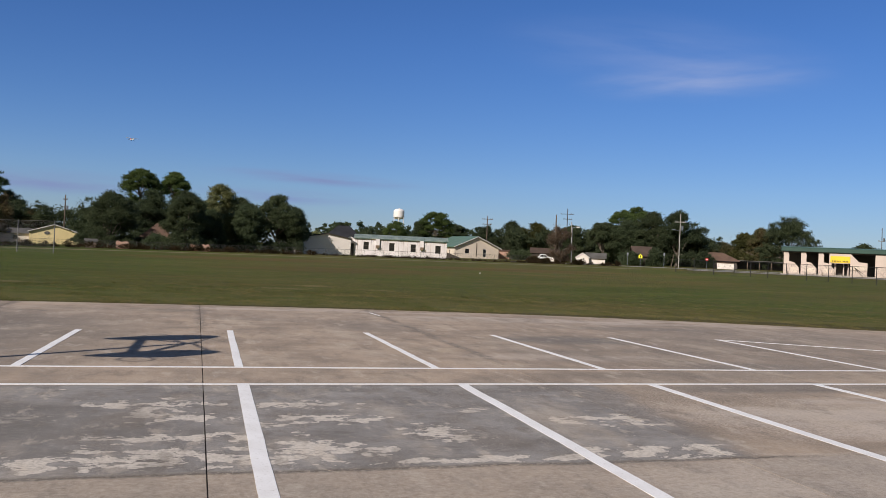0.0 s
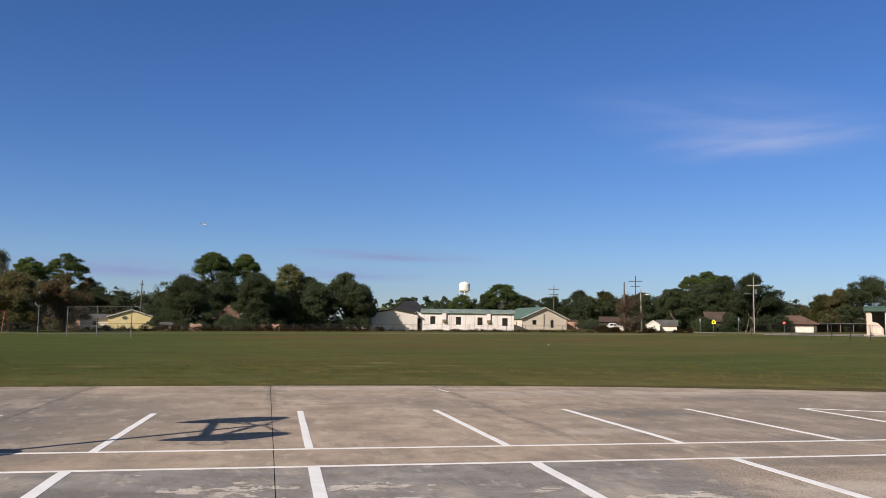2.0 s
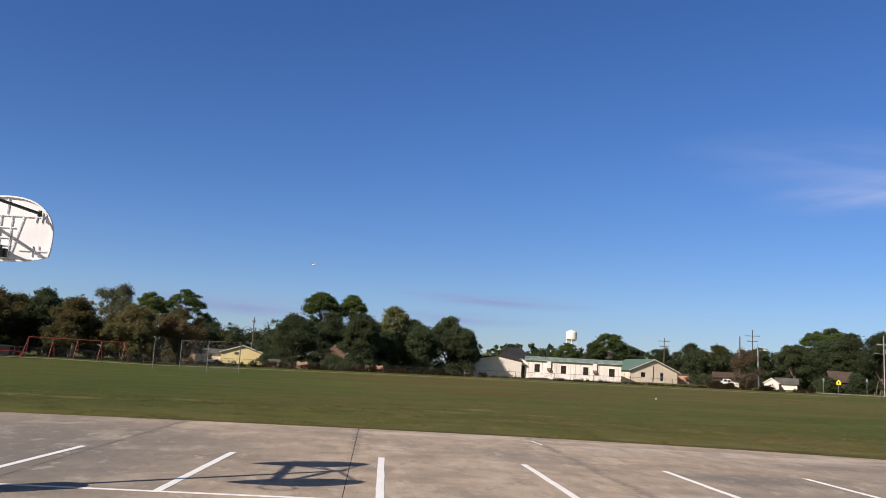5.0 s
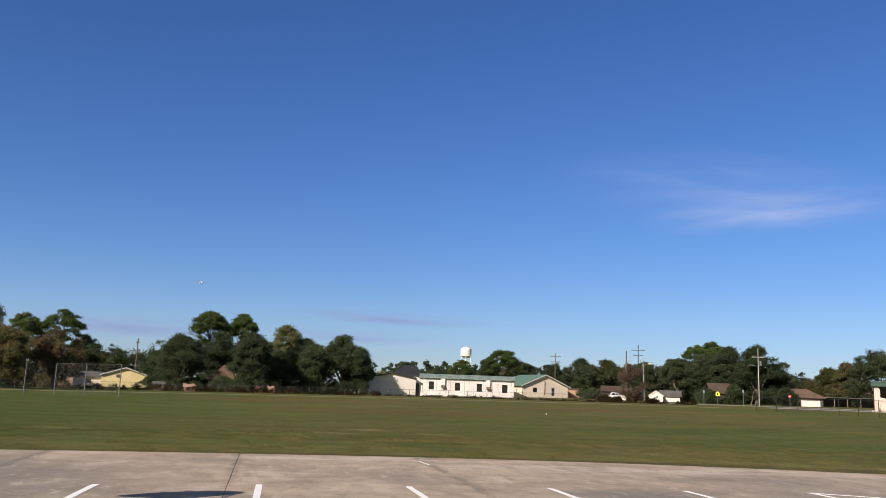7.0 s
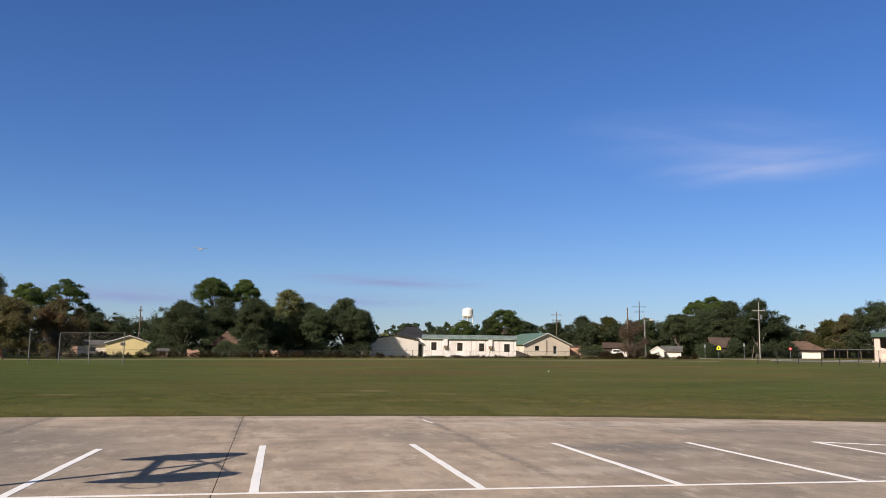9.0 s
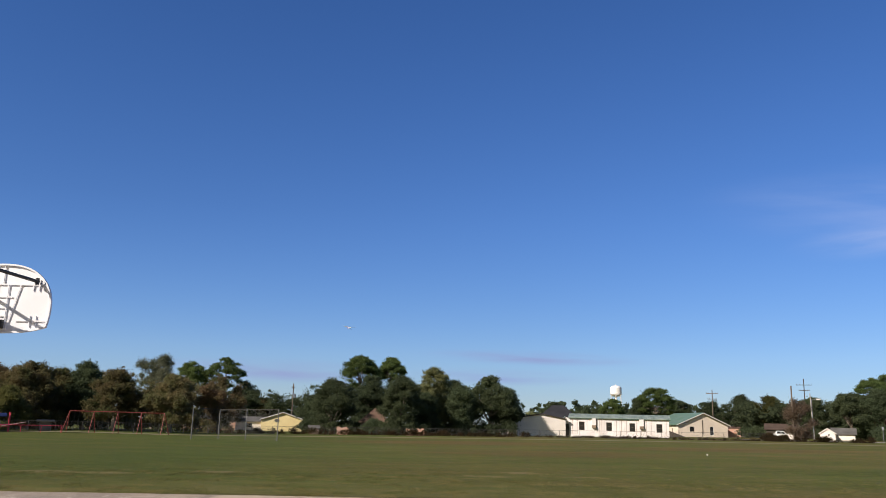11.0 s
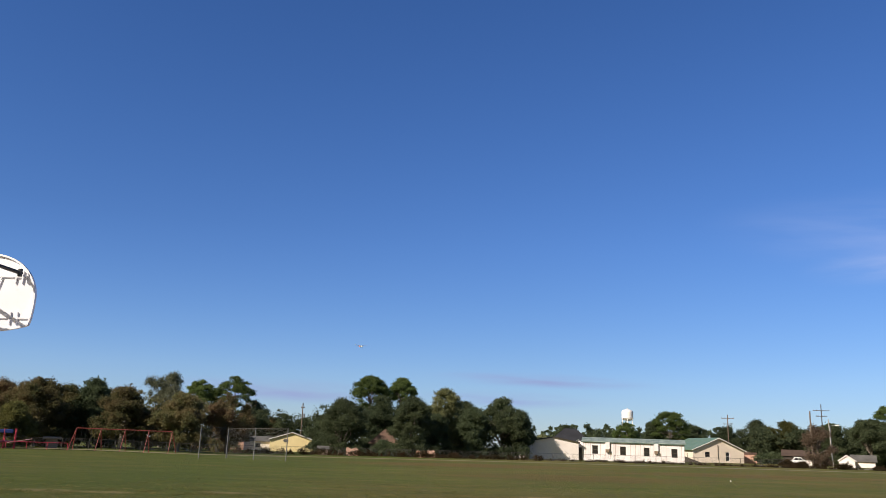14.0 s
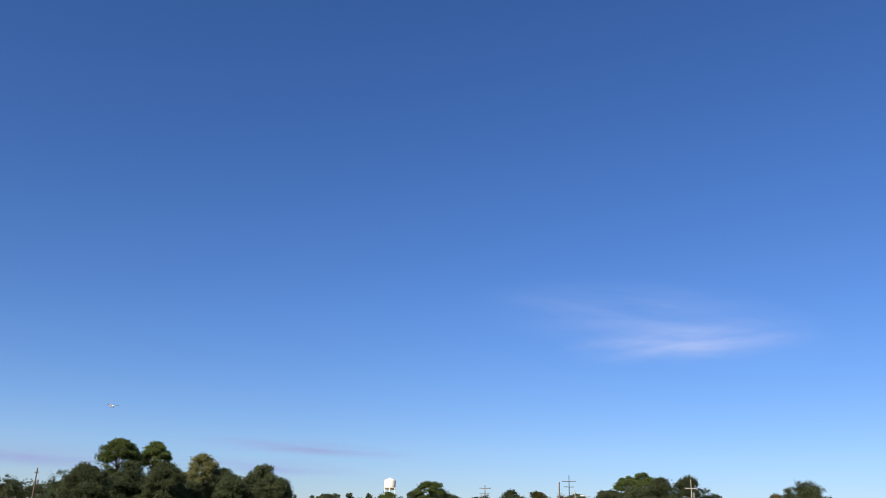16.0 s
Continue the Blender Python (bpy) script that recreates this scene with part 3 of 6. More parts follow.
# brown shingles again, darkened in colour for roofs in tree shade
M_DIMROOF = shingles("shaded_brown_shingles", (0.105, 0.075, 0.062), (0.07, 0.05, 0.042))
M_BRICK = brickwork("red_brick", (0.40, 0.115, 0.08), (0.28, 0.085, 0.06), (0.34, 0.21, 0.165))
M_TAN = surface("dull_tan_siding", (0.27, 0.20, 0.145), (0.19, 0.14, 0.10), 0.8)
M_PALEBRICK = brickwork("orange_brick", (0.52, 0.26, 0.17), (0.42, 0.20, 0.13), (0.5, 0.42, 0.35))
M_PANE = glass("dark_window", (0.02, 0.022, 0.025))
# frame brown, which also puts shade into the walls of two street houses
M_FRAME = surface("brown_frame_and_shaded_wall", (0.06, 0.045, 0.035), (0.035, 0.028, 0.022), 0.6)
M_WHITEFRAME = surface("white_frame", (0.74, 0.72, 0.70), (0.6, 0.57, 0.54), 0.5)
M_WOOD = surface("weathered_wood_pole", (0.16, 0.125, 0.095), (0.09, 0.07, 0.055), 0.9, 0, 1.2, 12, 0.5)
M_PALEPOLE = surface("pale_concrete_pole", (0.42, 0.40, 0.37), (0.30, 0.28, 0.26), 0.85, 0, 1.0, 10)
M_BARK = surface("grey_bark", (0.21, 0.175, 0.14), (0.09, 0.074, 0.06), 0.95, 0, 1.2, 10, 0.8, depth=0.03)
M_SWINGRED = surface("sun_bleached_red_paint", (0.27, 0.052, 0.042), (0.18, 0.038, 0.032), 0.5, 0, 1.5, 12)
M_REDPAINT = surface("red_play_paint", (0.46, 0.035, 0.065), (0.32, 0.03, 0.05), 0.45, 0, 1.5, 12)
M_BLUEPLASTIC = surface("blue_play_plastic", (0.024, 0.042, 0.165), (0.02, 0.035, 0.12), 0.5, 0, 1, 8)
M_SLIDE = surface("pale_pink_plastic", (0.62, 0.38, 0.34), (0.5, 0.3, 0.27), 0.5)
M_SHELTER = surface("dark_shelter_steel", (0.035, 0.032, 0.030), (0.02, 0.018, 0.018), 0.7, 0.2, 1, 8)
M_BLACK = surface("black_coated_steel", (0.02, 0.02, 0.021), (0.035, 0.034, 0.032), 0.55, 0.2, 2, 20)
M_BACKSTOP = surface("weathered_pipe", (0.17, 0.17, 0.17), (0.11, 0.11, 0.11), 0.6, 0.2, 1.5, 20)
M_WIRE = mesh_wire("chain_link_wire", (0.15, 0.15, 0.15), 0.052, 0.0018, 0.1)
M_OLDSTEEL = surface("dull_fence_steel", (0.07, 0.066, 0.06), (0.045, 0.042, 0.038), 0.7, 0.2, 1.5, 20)
M_BLACKWIRE = mesh_wire("black_chain_link", (0.02, 0.02, 0.02), 0.052, 0.0032, 0.1)
M_ROAD = surface("pale_road_surface", (0.34, 0.32, 0.29), (0.24, 0.22, 0.20), 0.9, 0, 0.3, 8)
M_SEAM = surface("stained_cladding_seam", (0.50, 0.40, 0.34), (0.34, 0.26, 0.22), 0.6, 0, 0.6, 4)
M_DIRT = surface("dry_earth_track", (0.205, 0.175, 0.09), (0.13, 0.12, 0.05), 0.95, 0, 0.25, 6)
M_SIGNY = surface("fluorescent_sign_yellow", (0.85, 0.80, 0.02), (0.75, 0.68, 0.02), 0.5)
M_SIGNR = surface("sign_red", (0.55, 0.02, 0.025), (0.42, 0.02, 0.02), 0.5)
M_BANNER = surface("yellow_banner", (0.80, 0.58, 0.03), (0.70, 0.48, 0.03), 0.6)
M_BANNERTXT = surface("dark_banner_bars", (0.16, 0.12, 0.03), (0.1, 0.08, 0.03), 0.7)
M_STUCCO = surface("cream_stucco", (0.60, 0.50, 0.44), (0.50, 0.41, 0.355), 0.85, 0, 0.4, 8, 0.3)
# dark tone that puts shade into the colour of walls, recesses and gaps
M_SHADE = surface("shade_dark_wall", (0.10, 0.085, 0.075), (0.06, 0.05, 0.045), 0.8)
M_TANK = surface("white_tank_paint", (0.82, 0.80, 0.79), (0.70, 0.66, 0.64), 0.5, 0, 0.15, 2)
M_CARWHITE = surface("white_car_paint", (0.75, 0.75, 0.76), (0.66, 0.66, 0.67), 0.25)
M_TYRE = surface("tyre_rubber", (0.02, 0.02, 0.02), (0.03, 0.03, 0.03), 0.85)
M_FOAMW = surface("white_foam", (0.82, 0.82, 0.82), (0.74, 0.74, 0.75), 0.55)
M_FOAMR = surface("red_trim_film", (0.55, 0.03, 0.05), (0.45, 0.03, 0.05), 0.4)
M_FOAMB = surface("navy_trim_film", (0.05, 0.06, 0.20), (0.04, 0.05, 0.15), 0.4)
L_OAK = leaves("live_oak_leaves", (0.105, 0.128, 0.065), (0.076, 0.097, 0.052), (0.148, 0.169, 0.085))
L_DARK = leaves("dark_evergreen_leaves", (0.095, 0.121, 0.062), (0.072, 0.095, 0.053), (0.135, 0.160, 0.084))
L_PINE = leaves("pine_needles", (0.128, 0.174, 0.058), (0.096, 0.133, 0.046), (0.174, 0.215, 0.071))
L_BROWN = leaves("autumn_brown_leaves", (0.183, 0.146, 0.073), (0.116, 0.128, 0.055), (0.238, 0.186, 0.090))
L_RUST = leaves("rust_red_leaves", (0.200, 0.130, 0.074), (0.130, 0.121, 0.058), (0.244, 0.160, 0.086))
L_GOLD = leaves("golden_green_leaves", (0.325, 0.332, 0.155), (0.238, 0.250, 0.114), (0.401, 0.389, 0.187))
L_OLIVE = leaves("olive_leaves", (0.138, 0.134, 0.045), (0.093, 0.099, 0.036), (0.182, 0.164, 0.059))
L_GREY = leaves("grey_green_leaves", (0.168, 0.177, 0.118), (0.110, 0.123, 0.076), (0.224, 0.230, 0.162))
L_TWIG = leaves("bare_reddish_twigs", (0.205, 0.148, 0.105), (0.140, 0.108, 0.075), (0.24, 0.18, 0.125))
L_WEED = leaves("dry_weeds", (0.078, 0.050, 0.026), (0.045, 0.036, 0.016), (0.12, 0.082, 0.04))
L_TURF = leaves("green_grass_blades", (0.080, 0.095, 0.025), (0.110, 0.108, 0.036), (0.15, 0.14, 0.05), 0.35, 1.2)
L_STRAW = leaves("yellowed_grass_blades", (0.180, 0.160, 0.056), (0.225, 0.180, 0.075), (0.29, 0.24, 0.11), 0.35, 1.2)


# ---- building helpers ----
def thing(name, x, y, z, turn=0.0, label="", category="", group=""):
    ob = new(name)
    ob.empty_display_size = 0.3
    ob.matrix_world = pose(x, y, z, 0, 0, turn)
    return tagged(ob, label, category, group)


def part(name, bm, mat, parent=None, label=""):
    bmesh.ops.recalc_face_normals(bm, faces=bm.faces)
    me = bpy.data.meshes.new(name)
    bm.to_mesh(me)
    bm.free()
    me.materials.append(mat)
    ob = new(name, me)
    ob.parent = parent
    return tagged(ob, label)


def raw(name, verts, faces, mat, parent=None, label=""):
    """A mesh from arrays of corners and four-cornered faces."""
    me = bpy.data.meshes.new(name)
    verts, faces = np.asarray(verts, np.float32), np.asarray(faces, np.int32)
    k = faces.shape[1]
    me.vertices.add(len(verts))
    me.vertices.foreach_set("co", verts.ravel())
    me.loops.add(faces.size)
    me.loops.foreach_set("vertex_index", faces.ravel())
    me.polygons.add(len(faces))
    me.polygons.foreach_set("loop_start", np.arange(0, faces.size, k, dtype=np.int32))
    me.update(calc_edges=True)
    me.materials.append(mat)
    ob = new(name, me)
    ob.parent = parent
    return tagged(ob, label)


def box(bm, x, y, z, sx, sy, sz, m=None, bevel=0.0):
    """A box round (x, y) that stands on z."""
    made = bmesh.ops.create_cube(bm, size=1, matrix=Matrix.Translation((x, y, z + sz / 2)) @ Matrix.Diagonal((sx, sy, sz, 1)))
    if bevel:
        edges = list({e for v in made["verts"] for e in v.link_edges})
        made = bmesh.ops.bevel(bm, geom=edges, offset=bevel, segments=1, affect="EDGES", profile=0.5)
    if m:
        bmesh.ops.transform(bm, matrix=m, verts=made["verts"])
    return bm


def rod(bm, a, b, r0, r1=None, seg=10):
    """A round bar from a to b."""
    a, b = Vector(a), Vector(b)
    turn = (b - a).to_track_quat("Z", "Y").to_matrix().to_4x4()
    bmesh.ops.create_cone(bm, cap_ends=True, segments=seg, radius1=r0, radius2=r0 if r1 is None else r1, depth=(b - a).length,
                          matrix=Matrix.Translation((a + b) / 2) @ turn)
    return bm


def bar(bm, a, b, w, h):
    """A flat or square bar from a to b."""
    a, b = Vector(a), Vector(b)
    turn = (b - a).to_track_quat("Z", "Y").to_matrix().to_4x4()
    bmesh.ops.create_cube(bm, size=1, matrix=Matrix.Translation((a + b) / 2) @ turn @ Matrix.Diagonal((w, h, (b - a).length, 1)))
    return bm


def plate(bm, outline, y0, y1):
    """An upright plate with the outline given as (x, z), from y0 to y1."""
    front = [bm.verts.new((x, y0, z)) for x, z in outline]
    back = [bm.verts.new((x, y1, z)) for x, z in outline]
    bm.faces.new(front)
    bm.faces.new(back[::-1])
    for i in range(len(outline)):
        j = (i + 1) % len(outline)
        bm.faces.new((front[j], front[i], back[i], back[j]))
    return bm


def slab_of(bm, corners, thick):
    """A sloping plate with the top corners given."""
    top = [bm.verts.new(c) for c in corners]
    low = [bm.verts.new((c[0], c[1], c[2] - thick)) for c in corners]
    bm.faces.new(top)
    bm.faces.new(low[::-1])
    for i in range(len(corners)):
        j = (i + 1) % len(corners)
        bm.faces.new((top[j], top[i], low[i], low[j]))
    return bm


B = bmesh.new


# ---- ground ----
def lot_edge(x):
    """Where the concrete ends and the grass begins."""
    x = max(-30.0, min(34.0, x))
    return 22.65 - (0.0045 if x < 2 else 0.0125) * (x - 2) ** 2


def level(x, y):
    """Height of the field, which climbs gently away from the lot."""
    d = y - lot_edge(x)
    t = max(0.0, min(1.0, d / 45.0))
    u, w = max(0.0, min(1.0, (-x - 26) / 16.0)), max(0.0, min(1.0, (y - 55) / 38.0))
    swell = 0.30 * u * u * (3 - 2 * u) * w * w * (3 - 2 * w)      # low rise under the playground
    return (0.01109 * x + 0.00393 * y) * t * t * (3 - 2 * t) + swell


EYE = (-1.0, -0.5)


def spot(bearing, away):
    """Plan place and ground height at a bearing (degrees from +y towards +x) and distance."""
    b = radians(bearing + 0.15)
    x, y = EYE[0] + away * math.sin(b), EYE[1] + away * math.cos(b)
    return x, y, level(x, y)


xs = sorted(set([-3500, -1800, -900, -500, -300, -200, -150, -120, -90, -70, -55, -45, -37.01, 42.01, 48, 55, 65, 80, 100, 125, 150, 200, 300, 500, 900, 1800, 3500] + [round(-37 + 1.58 * k, 2) for k in range(51)]))
ds = [-3500, -1500, -500, -200, -90, -45.2, -45, -0.2, 0.0, 0.05, 0.4, 1, 2, 4, 7, 11, 16, 22, 28, 34, 40, 46, 55, 70, 90, 110, 140, 180, 240, 400, 800, 1600, 3500]
gv, gf = [], []
for d in ds:
    for gx in xs:
        gy = lot_edge(gx) + d
        inside = -40 < gx < 46 and -45.1 < d < -0.1
        gv.append((gx, gy, -0.12 if inside else level(gx, gy) + (0.0 if d <= 0 or d > 4 else 0.02)))
for j in range(len(ds) - 1):
    for i in range(len(xs) - 1):
        k = j * len(xs) + i
        gf.append((k, k + 1, k + 1 + len(xs), k + len(xs)))
ground = raw("ground", gv, gf, M_TURF)
for f in ground.data.polygons:
    f.use_smooth = True
tagged(ground, "wide mown grass field, green with dry patches", "grass field", kind="structure")


# ---- basketball goal: one post with a board on either side, standing in a drum ----
def backboard(parent, side):
    """A fan-shaped cast board; side -1 faces -y, +1 faces +y. Local origin at the foot of the post."""
    yb = 1.13 * side
    half = [(0.0, 2.762), (0.34, 2.776), (0.615, 2.832), (0.655, 2.872), (0.672, 2.95), (0.684, 3.10), (0.676, 3.22), (0.640, 3.335), (0.575, 3.44), (0.48, 3.53), (0.36, 3.597), (0.20, 3.642), (0.0, 3.657)]
    rise = 0.05 if side < 0 else -0.005              # the two boards hang at slightly different heights
    half = [(x * 0.925, 3.657 + rise - (3.657 - z) * 0.965) for x, z in half]
    dz = rise + 0.015
    fine = []
    for k in range(len(half) - 1):
        p0, p1, p2, p3 = (Vector(half[max(0, min(len(half) - 1, q))]) for q in (k - 1, k, k + 1, k + 2))
        for t in (0.0, 0.34, 0.67):
            fine.append(tuple(0.5 * (2 * p1 + (p2 - p0) * t + (2 * p0 - 5 * p1 + 4 * p2 - p3) * t ** 2 + (3 * p1 - p0 - 3 * p2 + p3) * t ** 3)))
    half = fine + [half[-1]]
    outline = half + [(-x, z) for x, z in half[-2:0:-1]]
    bm = plate(B(), outline, yb - 0.005, yb + 0.005)
    board = part("backboard", bm, M_BOARD, parent, "white fan-shaped metal backboard with a ribbed back")
    back = yb - 0.02 * side
    bm = B()
    cz = 3.2
    for i in range(len(outline)):
        (x0, z0), (x1, z1) = outline[i], outline[(i + 1) % len(outline)]
        bar(bm, (x0 * 0.985, back, cz + (z0 - cz) * 0.985), (x1 * 0.985, back, cz + (z1 - cz) * 0.985), 0.03, 0.02)
    part("rim_flange", bm, M_BOARD, board)
    for a, b in (((-0.57, 3.385), (0.57, 3.385)), ((-0.58, 2.935), (-0.2, 2.935)), ((0.2, 2.935), (0.58, 2.935)), ((-0.072, 3.385), (-0.072, 2.83)), ((0.072, 3.385), (0.072, 2.83)),
                 ((-0.225, 3.385), (-0.092, 2.83)), ((0.225, 3.385), (0.092, 2.83)), ((-0.13, 3.227), (0.13, 3.227)), ((-0.09, 3.09), (0.09, 3.09)), ((-0.09, 2.99), (0.09, 2.99)), ((0.0, 3.61), (0.0, 3.40))):
        part("rib", bar(B(), (a[0], back, a[1] + dz), (b[0], back, b[1] + dz), 0.009, 0.015), M_BOARD, board)
    for x in (-0.46, -0.385, 0.385, 0.46):
        for z in (2.935 + dz, 3.385 + dz):
            bm = B()
            plate(bm, [(x - 0.003, z - 0.075), (x + 0.003, z - 0.075), (x + 0.010, z), (x + 0.003, z + 0.065), (x - 0.003, z + 0.065), (x - 0.010, z)], yb - 0.024 * side, yb - 0.006 * side)
            part("lug", bm, M_BOARD, board)
    # arm, spreading stays and brace
    arm = part("arm", bar(B(), (0, 0.05 * side, 2.905), (0, yb - 0.03 * side, 2.88 + dz), 0.075, 0.075), M_DARKSTEEL, parent, "dark steel arm")
    bm = box(B(), 0, yb - 0.045 * side, 2.83 + dz, 0.15, 0.05, 0.11, bevel=0.008)
    part("mounting_plate", bm, M_DARKSTEEL, arm)
    for x in (-0.455, 0.455):
        bm = rod(B(), (x * 0.17, 0.05 * side, 3.51), (x, yb - 0.05 * side, 3.42 + dz), 0.021, seg=8)
        rod(bm, (x, yb - 0.08 * side, 3.38 + dz), (x, yb - 0.08 * side, 3.46 + dz), 0.024, seg=8)
        part("stay", bm, M_DARKSTEEL, parent)
    bm = rod(B(), (0, 0.09 * side, 3.48), (0, yb - 0.12 * side, 2.96 + dz), 0.026, seg=8)
    box(bm, 0, yb - 0.1 * side, 2.87 + dz, 0.05, 0.05, 0.11)
    part("brace", bm, M_DARKSTEEL, parent)
    # hoop
    bm = B()
    cy, r = yb + side * 0.40, 0.235
    ring = [(r * math.cos(2 * math.pi * k / 28), cy + r * math.sin(2 * math.pi * k / 28), 3.05) for k in range(28)]
    for k in range(28):
        rod(bm, ring[k], ring[(k + 1) % 28], 0.013, seg=6)
    part("hoop", bm, M_RIM, board, "orange steel rim without a net")
    bm = box(B(), 0, yb + side * 0.055, 2.97, 0.13, 0.09, 0.13, bevel=0.008)
    for x in (-0.06, 0.06):
        bar(bm, (x, yb + side * 0.05, 3.01), (x * 1.8, yb + side * 0.22, 3.04), 0.02, 0.01)
    part("rim_bracket", bm, M_RIM, board)


POST = (-5.665, 10.25)
goal = thing("basketball_goal", POST[0] - 0.036, POST[1] - 0.01, -0.03, -3.0, "grey steel basketball post with two white fan boards back to back", "basketball goal")
bm = rod(B(), (0, 0, 0.0), (0, 0, 3.61), 0.058, 0.058, 24)
post = part("post", bm, M_GALV, goal, "thick galvanised steel post")
part("cap", rod(B(), (0, 0, 3.61), (0, 0, 3.62), 0.065, 0.06, 24), M_DARKSTEEL, post)
for z, w in ((2.905, 0.10), (3.505, 0.05)):
    bm = box(B(), 0, 0, z - w / 2, 0.145, 0.15, w, bevel=0.02)
    for x in (-0.085, 0.085):
        rod(bm, (x, -0.11, z), (x, 0.11, z), 0.012, seg=6)
    part("clamp", bm, M_DARKSTEEL, goal)
backboard(goal, -1)
backboard(goal, 1)

drum = thing("steel_drum", POST[0] + 0.06, POST[1] - 0.03, 0.0, 12, "mustard-yellow steel drum set round the foot of the post", "drum")
bm = B()
prof = [(0.280, 0.0), (0.292, 0.012), (0.286, 0.03), (0.286, 0.28), (0.296, 0.295), (0.296, 0.315), (0.286, 0.33), (0.286, 0.59), (0.296, 0.605), (0.296, 0.625), (0.286, 0.64), (0.286, 0.885), (0.296, 0.90), (0.296, 0.92), (0.283, 0.926), (0.280, 0.90), (0.09, 0.895)]
rings = [[bm.verts.new((r * math.cos(2 * math.pi * k / 40), r * math.sin(2 * math.pi * k / 40), z)) for k in range(40)] for r, z in ((q, h * 0.965) for q, h in prof)]
for lo, hi in zip(rings, rings[1:]):
    for k in range(40):
        bm.faces.new((lo[k], lo[(k + 1) % 40], hi[(k + 1) % 40], hi[k]))
shell = part("shell", bm, M_DRUM, drum)
for f in shell.data.polygons:
    f.use_smooth = True
bm = B()
for k in range(40):
    a, b = 2 * math.pi * k / 40, 2 * math.pi * (k + 1) / 40
    rod(bm, (0.29 * math.cos(a), 0.29 * math.sin(a), 0.89), (0.29 * math.cos(b), 0.29 * math.sin(b), 0.89), 0.011, seg=6)
part("rolled_rim", bm, M_CREAM, drum, "cream rolled top rim")
bm = bmesh.new()
bmesh.ops.create_cone(bm, cap_ends=True, segments=36, radius1=0.278, radius2=0.278, depth=0.02, matrix=Matrix.Translation((0, 0, 0.845)))
part("concrete_fill", bm, M_CONC, drum)


# ---- trees ----
def leaf_cloud(rng, lobes, count, size, spray=0.3, fill=0.45, per=36, flat=0.65):
    """Small leaves in loose sprays, the sprays spread through a list of lobes (x, y, z, radius, flatness)."""
    lobes = np.asarray(lobes, float)
    n = max(1, count // per)
    w = lobes[:, 3] ** 2
    L = lobes[rng.choice(len(lobes), n, p=w / w.sum())]
    d = rng.normal(size=(n, 3))
    d /= np.linalg.norm(d, axis=1)[:, None]
    d[:, 2] = np.where(d[:, 2] < -0.6, -0.6 * d[:, 2], d[:, 2])           # leaves crowd the upper side of a limb
    c = L[:, :3] + d * (L[:, 3] * rng.random(n) ** fill)[:, None] * np.stack([np.ones(n), np.ones(n), L[:, 4]], 1)
    thick = spray * rng.uniform(0.55, 1.35, n)
    c, d, thick = np.repeat(c, per, 0), np.repeat(d, per, 0), np.repeat(thick, per)
    m = len(c)
    c = c + rng.normal(size=(m, 3)) * thick[:, None] * np.array([1.0, 1.0, flat])
    nrm = 0.35 * d + np.array([0.0, 0.0, 0.25]) + rng.normal(0, 0.75, (m, 3))
    nrm /= np.linalg.norm(nrm, axis=1)[:, None]
    t1 = np.cross(nrm, rng.normal(size=(m, 3)))
    t1 /= np.linalg.norm(t1, axis=1)[:, None] + 1e-9
    t2 = np.cross(nrm, t1)
    s = size * rng.uniform(0.6, 1.4, m)[:, None]
    v = np.stack([c - t1 * s, c + t1 * s * 0.7 - t2 * s * 0.55, c + t1 * s * 0.7 + t2 * s * 0.55], 1).reshape(-1, 3)
    return v, np.arange(m * 3).reshape(-1, 3)


